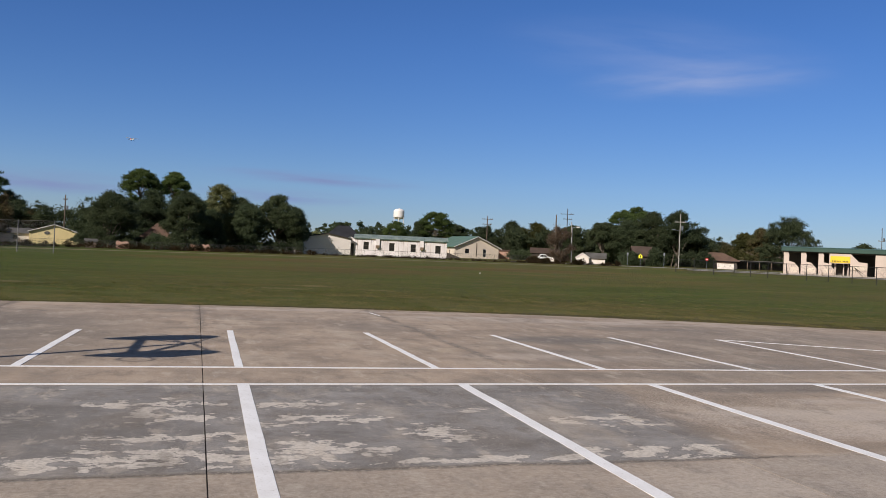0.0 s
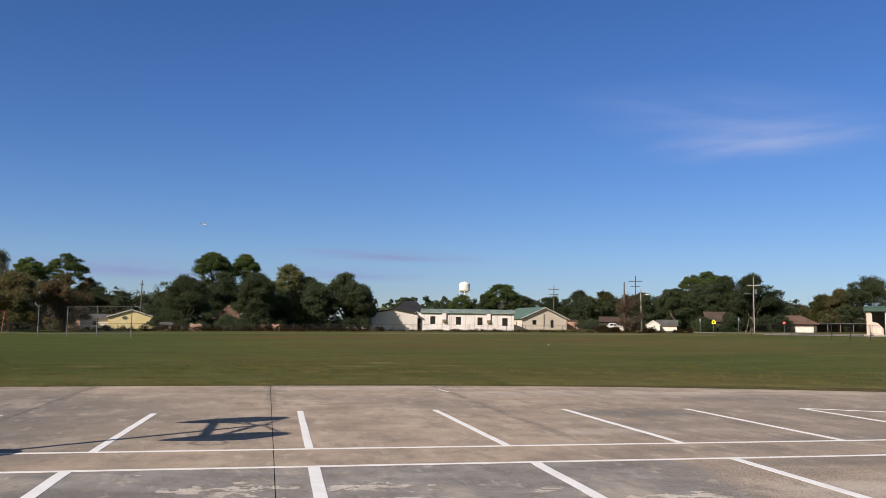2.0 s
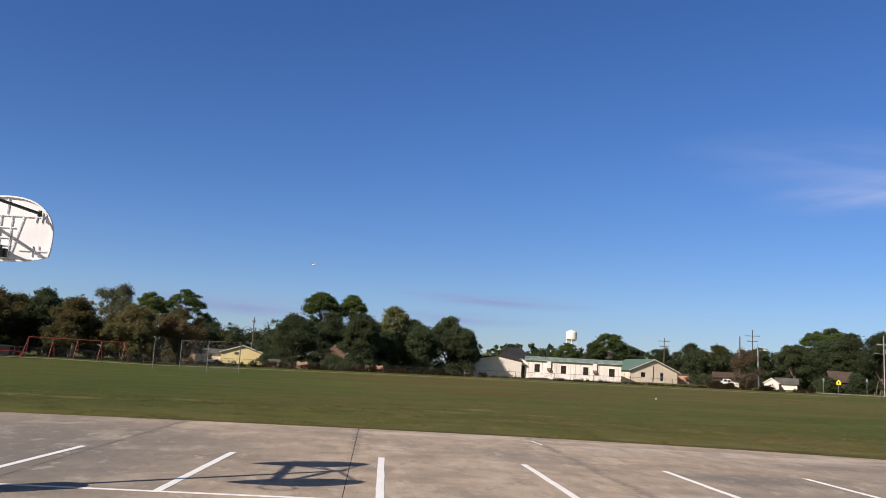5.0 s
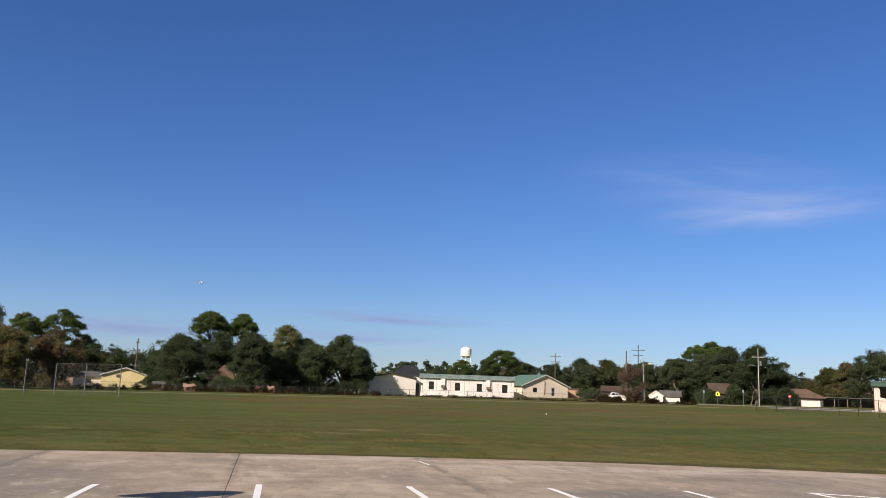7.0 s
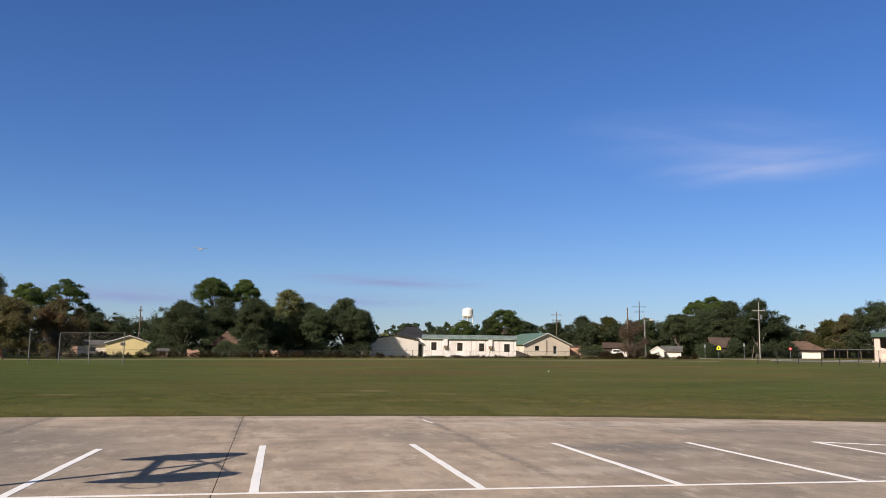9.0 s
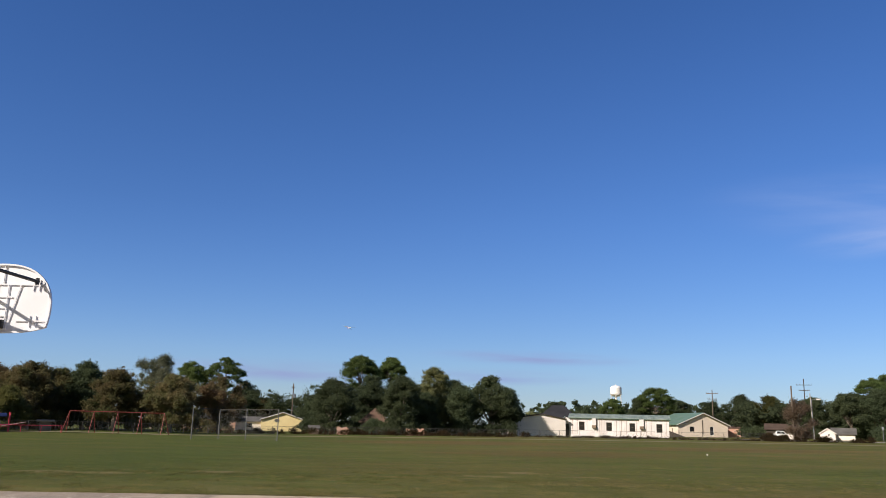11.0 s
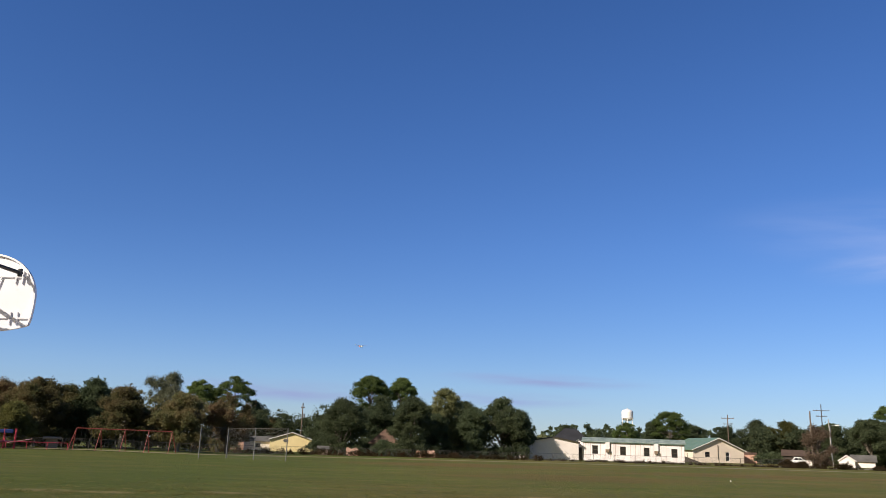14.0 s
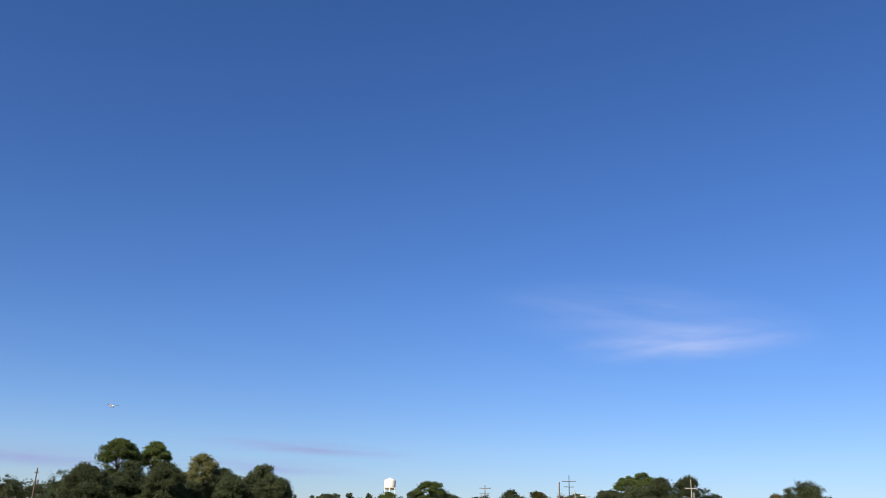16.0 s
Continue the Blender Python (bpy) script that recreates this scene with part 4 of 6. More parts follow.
def crown_lobes(rng, kind, R, z0, H):
    """Lobes of a crown: limbs' worth of foliage inside one uneven outline."""
    out = []
    if kind == "pine":
        # flat plates of needles over an open umbrella of limbs
        for k in range(34):
            a, q = 2.4 * k + rng.uniform(-0.5, 0.5), math.sqrt((k + 0.6) / 34.6)
            dome = math.sqrt(max(0.0, 1 - q * q))
            r = R * rng.uniform(0.16, 0.27)
            z = z0 + (H - z0) * (0.06 + 0.84 * dome * rng.uniform(0.82, 1.0))
            out.append(((R - r * 0.8) * q * math.cos(a), (R - r * 0.8) * q * math.sin(a), z, r, 0.62))
        for k in range(22):
            a, q, r = rng.random() * 6.28, 0.75 * math.sqrt(rng.random()), R * rng.uniform(0.12, 0.2)
            out.append((R * q * math.cos(a), R * q * math.sin(a), z0 + (H - z0) * rng.uniform(0.0, 0.62), r, 0.5))
    elif kind == "sparse":
        for k in range(46):
            a, q, u = rng.random() * 6.28, math.sqrt(rng.random()), rng.random()
            env = R * math.sqrt(max(0.08, 1 - (1.7 * u - 0.75) ** 2))
            out.append((env * 0.85 * q * math.cos(a), env * 0.85 * q * math.sin(a), z0 + (H - z0) * (0.04 + 0.88 * u), R * rng.uniform(0.10, 0.24), 1.1))
    else:
        wave = [(rng.uniform(0.04, 0.11), rng.integers(1, 5), rng.random() * 6.28) for _ in range(4)]
        for k in range(64):
            a, q, u = rng.random() * 6.28, rng.random() ** 0.42, rng.random() ** 0.85
            env = math.sqrt(max(0.02, 1 - (1.55 * u - 0.55) ** 2))
            bulge = 1.0 + sum(h * math.sin(m * a + f + 2.2 * u) for h, m, f in wave)
            r = R * rng.uniform(0.13, 0.30)
            rim = max(0.1 * R, R * env * bulge - r * 0.8)
            out.append((rim * q * math.cos(a), rim * q * math.sin(a), z0 + r * 0.5 + (H - z0 - r * 1.2) * u * (0.88 + 0.12 * bulge), r, 0.75))
        for k in range(16 if kind == "oak" else 0):        # low boughs that sweep towards the ground
            a, q, r = 0.39 * k + rng.uniform(-0.2, 0.2), rng.uniform(0.35, 0.85), R * rng.uniform(0.14, 0.24)
            out.append((R * q * math.cos(a), R * q * math.sin(a), z0 + rng.uniform(-0.1, 0.8), r, 0.7))
        if kind == "open":
            out = [(x, y, z, r, f) for x, y, z, r, f in out if z > z0 + 0.3 * (H - z0) or math.hypot(x, y) > 0.5 * R]
        else:
            out.append((0, 0, z0 + 0.40 * (H - z0), R * 0.6, 0.36 * (H - z0) / (R * 0.6)))
    top = max(o[2] + o[3] * o[4] for o in out)
    return [(x, y, z + (H - top) * max(0.0, z - z0) / (top - z0), r, f) for x, y, z, r, f in out]


def tree(bearing, away, H, R, z0, kind, mat, label, seed, count=7000, size=0.10, name="tree", trunk_r=0.26):
    rng = np.random.default_rng(seed)
    x, y, z = spot(bearing, away)
    root = thing(name, x, y, z, 0, label, "tree", "trees round the field")
    lobes = crown_lobes(rng, kind, R, z0, H)
    bm = B()
    lean = (rng.normal(0, 0.25), rng.normal(0, 0.25))
    fork = z0 + (H - z0) * {"pine": 0.30, "sparse": 0.55}.get(kind, 0.12)
    p = [(lean[0] * t * t, lean[1] * t * t, -0.25 + (fork + 0.25) * t) for t in (0, 0.35, 0.7, 1.0)]
    radii = [trunk_r * 1.25, trunk_r, trunk_r * 0.85, trunk_r * 0.62]
    for k in range(3):
        rod(bm, p[k], p[k + 1], radii[k], radii[k + 1], 9)
    for k in rng.permutation(len(lobes))[: {"pine": 30, "sparse": 26}.get(kind, 16)]:
        lx, ly, lz, lr, lf = lobes[k]
        t = rng.uniform(0.75 if kind == "pine" else 0.5, 1.0)
        base = Vector((lean[0] * t * t, lean[1] * t * t, fork * t))
        if lz < base.z:
            base.z = max(0.4 * fork, lz - 0.8)
        mid = base.lerp(Vector((lx, ly, lz)), 0.5) + Vector((rng.normal(0, 0.06) * R, rng.normal(0, 0.06) * R, (-0.04 if kind == "pine" else 0.10) * R))
        rod(bm, base, mid, trunk_r * 0.40, trunk_r * 0.28, 6)
        rod(bm, mid, (lx, ly, lz - 0.3 * lr * lf), trunk_r * 0.28, trunk_r * 0.09, 6)
    part("trunk", bm, M_BARK, root, "grey-brown trunk and limbs")
    spray, fill, flat = {"pine": (0.24, 0.40, 0.55), "sparse": (0.26, 0.6, 1.0)}.get(kind, (0.25, 0.36, 0.75))
    v, f = leaf_cloud(rng, lobes, count, size, spray, fill, 36, flat)
    v[:, 2] = np.maximum(v[:, 2], 0.05)
    raw("crown", v, f, mat, root)
    return root


OAK = "broad dark green live oak with a dense crown"
DARK = "dense dark evergreen tree with a rounded crown"
PINE = "tall pine with a flat-topped green crown on a bare trunk"
BROWN = "broad tree with thinning brown autumn leaves"
RUST = "broad tree with rust-red autumn leaves"
GOLD = "tall tree with golden green autumn leaves"
GREY = "tall slender tree with sparse grey-green leaves"
for row in (
    # behind the playground
    (-33.5, 150, 11.0, 6.0, 1.5, "oak", L_DARK, DARK), (-30.6, 192, 12.4, 5.2, 4.5, "sparse", L_GREY, GREY), (-28.5, 192, 12.8, 4.4, 5.0, "sparse", L_GREY, GREY),
    (-29.3, 150, 7.6, 6.5, 0.8, "oak", L_DARK, DARK),
    (-26.6, 126, 8.6, 5.0, 1.7, "oak", L_RUST, RUST), (-24.2, 123, 8.8, 4.6, 1.7, "oak", L_BROWN, BROWN), (-25.4, 113, 5.2, 2.9, 0.5, "oak", L_OLIVE, "low yellow-green broad tree behind the playground"),
    (-21.1, 127, 9.3, 3.9, 0.8, "oak", L_DARK, DARK), (-22.6, 128, 8.4, 3.2, 1.2, "oak", L_BROWN, BROWN), (-28.3, 140, 8.0, 3.4, 1.2, "oak", L_GREY, "dull grey-green tree behind the picnic shelter"), (-19.3, 120, 8.0, 3.9, 1.7, "oak", L_BROWN, BROWN), (-17.1, 150, 12.3, 4.4, 3.6, "sparse", L_GREY, GREY),
    (-15.9, 118, 7.6, 3.7, 1.7, "oak", L_BROWN, BROWN), (-15.0, 197, 14.6, 4.2, 8.0, "pine", L_PINE, PINE), (-12.9, 197, 15.8, 6.0, 7.0, "pine", L_PINE, PINE), (-11.5, 199, 10.6, 4.3, 1.0, "oak", L_DARK, DARK),
    (-12.9, 122, 7.9, 3.9, 1.2, "sparse", L_RUST, "thin tree with brown autumn leaves and open twigs"), (-10.2, 190, 6.8, 4.6, 0.8, "oak", L_BROWN, BROWN),
    # behind the weedy fence in the middle
    (-5.65, 137, 8.7, 5.9, 0.5, "oak", L_OAK, OAK), (-6.9, 150, 6.4, 2.6, 0.5, "oak", L_DARK, DARK), (-3.85, 160, 14.4, 4.2, 8.2, "pine", L_PINE, PINE), (-1.75, 165, 14.5, 2.9, 9.2, "pine", L_PINE, PINE),
    (-3.0, 148, 10.0, 3.8, 1.5, "oak", L_DARK, DARK), (-1.05, 132, 9.2, 4.5, 0.6, "oak", L_OAK, OAK), (1.15, 142, 11.1, 3.5, 2.0, "oak", L_GOLD, GOLD), (2.6, 149, 9.4, 3.8, 0.8, "oak", L_OAK, OAK),
    (3.1, 139, 8.0, 3.0, 0.6, "oak", L_DARK, DARK), (5.05, 143.6, 9.9, 5.6, 1.8, "open", L_OAK, "spreading oak with pale limbs showing under a thinner crown"), (0.6, 138, 6.6, 3.4, 0.4, "oak", L_DARK, DARK), (6.05, 143.2, 7.6, 2.8, 2.3, "oak", L_OAK, "slim dark tree leaning over the end of the white shed"), (-2.8, 133, 2.3, 2.0, 0.1, "oak", L_DARK, "dark rounded bush before the house under the oaks"),
    (7.6, 192, 4.7, 3.6, 0.4, "oak", L_GOLD, "small yellow-green tree behind the long wall"), (9.3, 200, 7.2, 2.6, 0.6, "oak", L_DARK, DARK),
    # behind the long cabin and the green-roofed house
    (13.05, 182, 7.4, 2.9, 2.0, "pine", L_PINE, PINE), (12.1, 188, 5.4, 2.6, 0.8, "oak", L_DARK, DARK), (15.9, 200, 10.8, 5.0, 4.0, "pine", L_PINE, PINE), (14.7, 200, 8.2, 2.2, 2.0, "oak", L_DARK, DARK),
    (17.3, 212, 8.4, 4.0, 3.0, "pine", L_DARK, PINE), (19.3, 205, 8.0, 4.6, 0.6, "oak", L_DARK, DARK), (21.2, 200, 9.2, 5.4, 0.8, "oak", L_OAK, OAK), (22.9, 185, 8.4, 4.4, 0.8, "oak", L_OLIVE, "oak with dull olive-brown leaves beside the road"),
    (24.55, 142, 6.4, 2.5, 0.1, "sparse", L_TWIG, "leafless brown bush round the foot of a pole"), (25.4, 178, 7.8, 3.8, 0.8, "oak", L_OAK, OAK),
    (27.5, 169, 8.3, 4.4, 2.6, "open", L_OAK, "broad oak with a leaning pale trunk beside the cottages"), (28.6, 184, 11.8, 3.6, 4.0, "pine", L_PINE, PINE), (29.6, 190, 12.9, 4.4, 5.0, "pine", L_PINE, PINE), (28.9, 170, 9.2, 5.0, 0.9, "oak", L_DARK, DARK),
    # the bush at 34.0 is added to give the deep shade seen there
    (30.7, 168, 10.8, 5.0, 1.4, "oak", L_OAK, OAK), (32.3, 166, 10.9, 5.2, 1.0, "oak", L_DARK, DARK), (33.4, 170, 7.6, 3.2, 0.5, "oak", L_DARK, DARK), (29.3, 154, 2.5, 1.9, 0.1, "oak", L_DARK, "dark rounded bush before the brown house"), (30.9, 155, 3.2, 1.7, 0.1, "oak", L_DARK, "dark rounded bush before the brown house"), (34.0, 160, 3.0, 2.2, 0.2, "oak", L_DARK, "dark rounded bush added as the deep shade beside the red-brown roofed house"),
    (35.3, 205, 5.8, 5.0, 0.6, "oak", L_BROWN, BROWN), (36.6, 190, 7.6, 3.6, 1.0, "oak", L_OLIVE, "tree with olive and yellowing leaves"), (37.6, 176, 8.2, 3.8, 0.8, "oak", L_BROWN, BROWN), (39.1, 171, 10.5, 6.6, 0.8, "oak", L_OAK, "large round dark green oak beside the canopy"),
    (43.5, 185, 6.0, 4.0, 1.0, "oak", L_DARK, DARK),
):
    seed = int(5000 + row[0] * 37 + row[1])
    kind = row[5]
    tree(*row, seed=seed, count=9000 if row[6] is L_TWIG else 12000 if row[2] < 3.5 else {"pine": 34000, "sparse": 24000, "open": 34000}.get(kind, 42000), size={"pine": 0.12, "sparse": 0.115}.get(kind, 0.128), trunk_r=0.2 if kind in ("pine", "sparse") else 0.3)


def thicket(name, label, bearing0, bearing1, away, top, depth, mat, count, size, seed, rough=0.35):
    """A far row of trees or weeds that nobody could count."""
    rng = np.random.default_rng(seed)
    lobes = []
    n = int(abs(bearing1 - bearing0) * 3.2) + 2
    sway = rng.random() * 50
    for k in range(n):
        b, r = bearing0 + (bearing1 - bearing0) * (k + rng.uniform(-0.4, 0.4)) / (n - 1), away + rng.uniform(-depth, depth)
        x, y, z = spot(b, r)
        h = top * (1 - rough * (0.5 + 0.8 * noise.noise((k * 0.21 + sway, 0, 0)) + rng.uniform(-0.25, 0.25)))
        for _ in range(9):
            rad = top * rng.uniform(0.10, 0.22)
            lobes.append((x + rng.normal(0, top * 0.16), y + rng.normal(0, top * 0.16), z + max(rad * 0.5, (h - rad) * rng.random() ** 0.55), rad, 0.8))
    v, f = leaf_cloud(rng, lobes, 2 * count, size * 0.76, 0.11 * top if top < 4 else 0.36)
    v[:, 2] = np.maximum(v[:, 2], np.array([level(a, b) for a, b in v[:, :2]]) + 0.02)
    return tagged(raw(name, v, f, mat), label, "trees" if top > 2.5 else "weeds", kind="stuff")


def weeds(name, label, bearing0, bearing1, away, tall, count, size, mat, seed):
    """Uneven clumps of dry growth along a line of bearings."""
    rng = np.random.default_rng(seed)
    lobes, b = [], bearing0
    while b < bearing1:
        x, y, z = spot(b, away + rng.normal(0, 0.8))
        h = tall * min(1.0, abs(rng.normal(0.25, 0.38)) + 0.08)
        lobes.append((x, y, z + h * 0.35, max(0.22, h * rng.uniform(0.5, 0.9)), min(1.0, 0.75)))
        b += abs(rng.normal(0.10, 0.10)) + 0.02
    v, f = leaf_cloud(rng, lobes, 2 * count, size * 0.75, 0.12, 0.45, 12, 1.0)
    v[:, 2] = np.maximum(v[:, 2], np.array([level(p, q) for p, q in v[:, :2]]) + 0.02)
    return tagged(raw(name, v, f, mat), label, "weeds", kind="stuff")


thicket("far_woods", "far dark row of trees behind the houses", -38, -6, 260, 7.5, 12, L_DARK, 16000, 0.55, 1)
thicket("far_woods", "low dull trees behind the yellow house", -13.0, -7.2, 188, 9.2, 3, L_OAK, 12000, 0.26, 7, 0.22)
thicket("far_woods", "far dark row of trees behind the houses", 8, 24, 270, 11.2, 12, L_DARK, 20000, 0.55, 2)
thicket("far_woods", "far dark row of trees behind the houses", 24, 50, 265, 7.5, 12, L_OAK, 16000, 0.55, 3)
thicket("far_woods", "low dark trees filling the gap between the oaks", -6.0, 6.2, 152, 10.0, 4, L_OAK, 24000, 0.26, 4, 0.22)
thicket("far_woods", "low dull trees behind the playground", -27.2, -13.2, 136, 9.0, 6, L_BROWN, 30000, 0.25, 5, 0.25)
thicket("far_woods", "low grey-green trees behind the picnic shelter", -38, -27.2, 150, 9.0, 6, L_GREY, 20000, 0.25, 8, 0.25)
thicket("shrubs", "dark shaded shrubs under the trees behind the swings", -27.0, -12.6, 131, 2.6, 1.6, L_BROWN, 12000, 0.2, 21, 0.5)
thicket("shrubs", "dark shaded shrubs under the oaks", -7.2, 6.6, 140, 2.3, 2.0, L_DARK, 14000, 0.2, 22, 0.4)
thicket("shrubs", "dark shaded shrubs along the street", 21.4, 34.0, 179, 3.4, 2.0, L_DARK, 14000, 0.22, 23, 0.4)
thicket("roadside_woods", "dark shaded trees along the street", 21.3, 34.3, 182, 8.4, 5, L_OAK, 26000, 0.30, 6, 0.25)


# ---- houses and school buildings ----
def pierced(bm, w, h, holes, y0, y1, x0=None):
    """An upright wall w wide and h high with holes (x, z, width, height) left open."""
    x0 = -w / 2 if x0 is None else x0
    cx = sorted({x0, x0 + w, *[a - c / 2 for a, b, c, d in holes], *[a + c / 2 for a, b, c, d in holes]})
    cz = sorted({0.0, h, *[b for a, b, c, d in holes], *[b + d for a, b, c, d in holes]})
    for i in range(len(cx) - 1):
        for j in range(len(cz) - 1):
            mx, mz = (cx[i] + cx[i + 1]) / 2, (cz[j] + cz[j + 1]) / 2
            if not any(abs(mx - a) < c / 2 and b < mz < b + d for a, b, c, d in holes):
                box(bm, mx, (y0 + y1) / 2, cz[j], cx[i + 1] - cx[i], y1 - y0, cz[j + 1] - cz[j])
    bmesh.ops.remove_doubles(bm, verts=bm.verts, dist=1e-4)
    return bm


def window(parent, x, z, w, h, y, frame_mat, pane_mat=None, bars=1, name="window"):
    """A frame with panes, set into a wall whose outer face is at y."""
    bm = B()
    t = 0.06
    box(bm, x, y, z, w, 0.1, t)
    box(bm, x, y, z + h - t, w, 0.1, t)
    for s in (-1, 1):
        box(bm, x + s * (w - t) / 2, y, z + t, t, 0.1, h - 2 * t)
    if bars:
        box(bm, x, y, z + h / 2 - 0.025, w - 2 * t, 0.07, 0.05)
    win = part(name, bm, frame_mat, parent)
    part("pane", box(B(), x, y + 0.03, z + t, w - 2 * t, 0.02, h - 2 * t), pane_mat or M_PANE, win)
    return win


def house(name, place, turn, w, d, eave, peak, wall_mat, roof_mat, label, holes=(), gable=True, over=0.35, trim=None, hip=False, category="house", floor_z=-0.3):
    """A small house whose front looks towards -y before it is turned. gable: its gable end is the front."""
    x, y, z = place
    root = thing(name, x, y, z, turn, label, category)
    walls = B()
    pierced(walls, w, eave, [(a, b, c, e) for a, b, c, e in holes], -d / 2, -d / 2 + 0.18)
    box(walls, 0, d / 2 - 0.09, 0, w, 0.18, eave)
    for s in (-1, 1):
        box(walls, s * (w / 2 - 0.09), 0, 0, 0.18, d - 0.36, eave)
    box(walls, 0, 0, floor_z, w - 0.02, d - 0.02, -floor_z)
    if not hip:
        if gable:
            for y0 in (-d / 2, d / 2 - 0.18):
                plate(walls, [(-w / 2, eave), (w / 2, eave), (0, peak - 0.05)], y0, y0 + 0.18)
        else:
            for s in (-1, 1):
                q = [walls.verts.new((s * (w / 2 - dx), yy, zz)) for dx in (0, 0.18) for yy, zz in ((-d / 2, eave), (d / 2, eave), (0, peak - 0.05))]
                walls.faces.new(q[:3])
                walls.faces.new(q[3:][::-1])
                for i in range(3):
                    j = (i + 1) % 3
                    walls.faces.new((q[j], q[i], q[3 + i], q[3 + j]))
    part("wall", walls, wall_mat, root)
    roof = B()
    th = 0.14
    if hip:
        k = min(w, d) / 2 * 0.96
        wo, do = w / 2 + over, d / 2 + over
        rx = max(0.05, w / 2 - k)
        ez = eave - 0.05
        for c in (((-wo, -do, ez), (wo, -do, ez), (rx, 0, peak), (-rx, 0, peak)), ((wo, do, ez), (-wo, do, ez), (-rx, 0, peak), (rx, 0, peak)),
                  ((-wo, do, ez), (-wo, -do, ez), (-rx, 0, peak)), ((wo, -do, ez), (wo, do, ez), (rx, 0, peak))):
            slab_of(roof, c, th)
    else:
        run = (w if gable else d) / 2
        drop = (peak - eave) * over / run
        lo, out = eave - drop + 0.08, run + over
        ext = (d if gable else w) / 2 + over
        for s in (-1, 1):
            if gable:
                c = ((0, -ext, peak + 0.08), (0, ext, peak + 0.08), (s * out, ext, lo), (s * out, -ext, lo))
            else:
                c = ((-ext, 0, peak + 0.08), (ext, 0, peak + 0.08), (ext, s * out, lo), (-ext, s * out, lo))
            slab_of(roof, c, th)
    roof_ob = part("roof", roof, roof_mat, root)
    if trim and gable and not hip:
        for s in (-1, 1):
            bm = bar(B(), (0, -ext - 0.02, peak - 0.02), (s * out, -ext - 0.02, lo - 0.1), 0.05, 0.13)
            part("bargeboard", bm, trim, roof_ob)
    return root


def facing(bearing, extra=0.0):
    """The turn that makes a front look back along a bearing."""
    return -bearing + extra


# long white cabin with a shallow green roof
cab = house("portable_classroom", spot(13.50, 153.0), -13.6 + 0.0, 16.75, 7.0, 3.10, 3.80, M_CLAD, M_CABROOF, "long white metal-clad portable classroom with a shallow green roof",
            [(-6.3, 1.05, 0.95, 1.42), (-1.65, 1.0, 0.95, 1.42), (2.25, 0.95, 0.92, 1.42), (6.75, 0.9, 0.98, 1.42)], gable=False, over=0.22, category="portable building", floor_z=-0.4)
for x, z, w, h in ((-6.3, 1.05, 0.95, 1.42), (-1.65, 1.0, 0.95, 1.42), (2.25, 0.95, 0.92, 1.42), (6.75, 0.9, 0.98, 1.42)):
    window(cab, x, z, w, h, -3.45, M_FRAME)
for k in range(41):
    part("cladding_rib", box(B(), -8.3 + 0.415 * k, -3.525, 0.35, 0.035, 0.045, 2.68), M_SEAM if k % 2 else M_CLAD, cab) if not any(abs(-8.3 + 0.415 * k - x) < 0.55 for x in (-6.3, -1.65, 2.25, 6.75)) else None
for x in (-4.2, 3.8):
    bm = box(B(), x, -3.68, 1.88, 0.75, 0.3, 1.15, bevel=0.03)
    part("air_duct", bm, M_CLAD, cab)
    bm = box(B(), x, -3.8, 1.42, 0.62, 0.5, 0.46, bevel=0.02)
    for k in range(5):
        box(bm, x, -4.06, 1.47 + 0.08 * k, 0.54, 0.03, 0.03)
    part("air_conditioner", bm, M_TAN, cab, "brown louvred window air conditioner")
# dark green strip that draws the shadow line under the eave
part("eave_shade", box(B(), 0, -3.76, 2.97, 17.2, 0.05, 0.10), M_GREENTRIM, cab)
for k in range(44):
    part("roof_seam", bar(B(), (-8.6 + 0.4 * k, -3.71, 3.17), (-8.6 + 0.4 * k, -0.05, 3.89), 0.04, 0.05), M_CABROOF, cab)
part("skirting", box(B(), 0, -3.56, -0.3, 16.7, 0.05, 0.55), M_CLAD, cab)
# dark panels over the skirting stand in for the shade in its gaps
for x, w in ((-5.3, 2.2), (-2.4, 1.3), (1.2, 1.0), (4.5, 2.4), (7.3, 1.1)):
    part("gap_shade", box(B(), x, -3.6, -0.3, w, 0.06, 0.38), M_SHADE, cab)
# porch end of the cabin
bm = plate(B(), [(-9.9, 0), (-9.9, 2.72), (-9.15, 3.28), (-8.4, 2.9), (-8.4, 0)], -3.1, -2.92)
part("porch_wall", bm, M_CLAD, cab)
part("porch_door", box(B(), -8.95, -3.14, 0.1, 0.85, 0.06, 1.95), M_FRAME, cab, "dark brown door")
part("porch_roof", slab_of(B(), ((-10.0, -3.3, 2.75), (-9.15, -3.3, 3.4), (-9.15, -0.5, 3.4), (-10.0, -0.5, 2.75)), 0.08), M_CABROOF, cab)

# long pale wall left of it, with a dark eave
house("long_shed", spot(8.25, 151.5), -8.3 + 8, 8.3, 7.0, 3.0, 3.75, M_WHITE, M_DARKROOF, "white sided shed with a low dark-edged gable, mottled by shade", [], over=0.22, trim=M_FRAME, category="shed")
house("hip_roof_house", spot(9.5, 192), -9.2, 8.0, 5.6, 3.6, 6.3, M_BRICK, M_DARKROOF, "house behind the shed with a steep charcoal hip roof", hip=True)

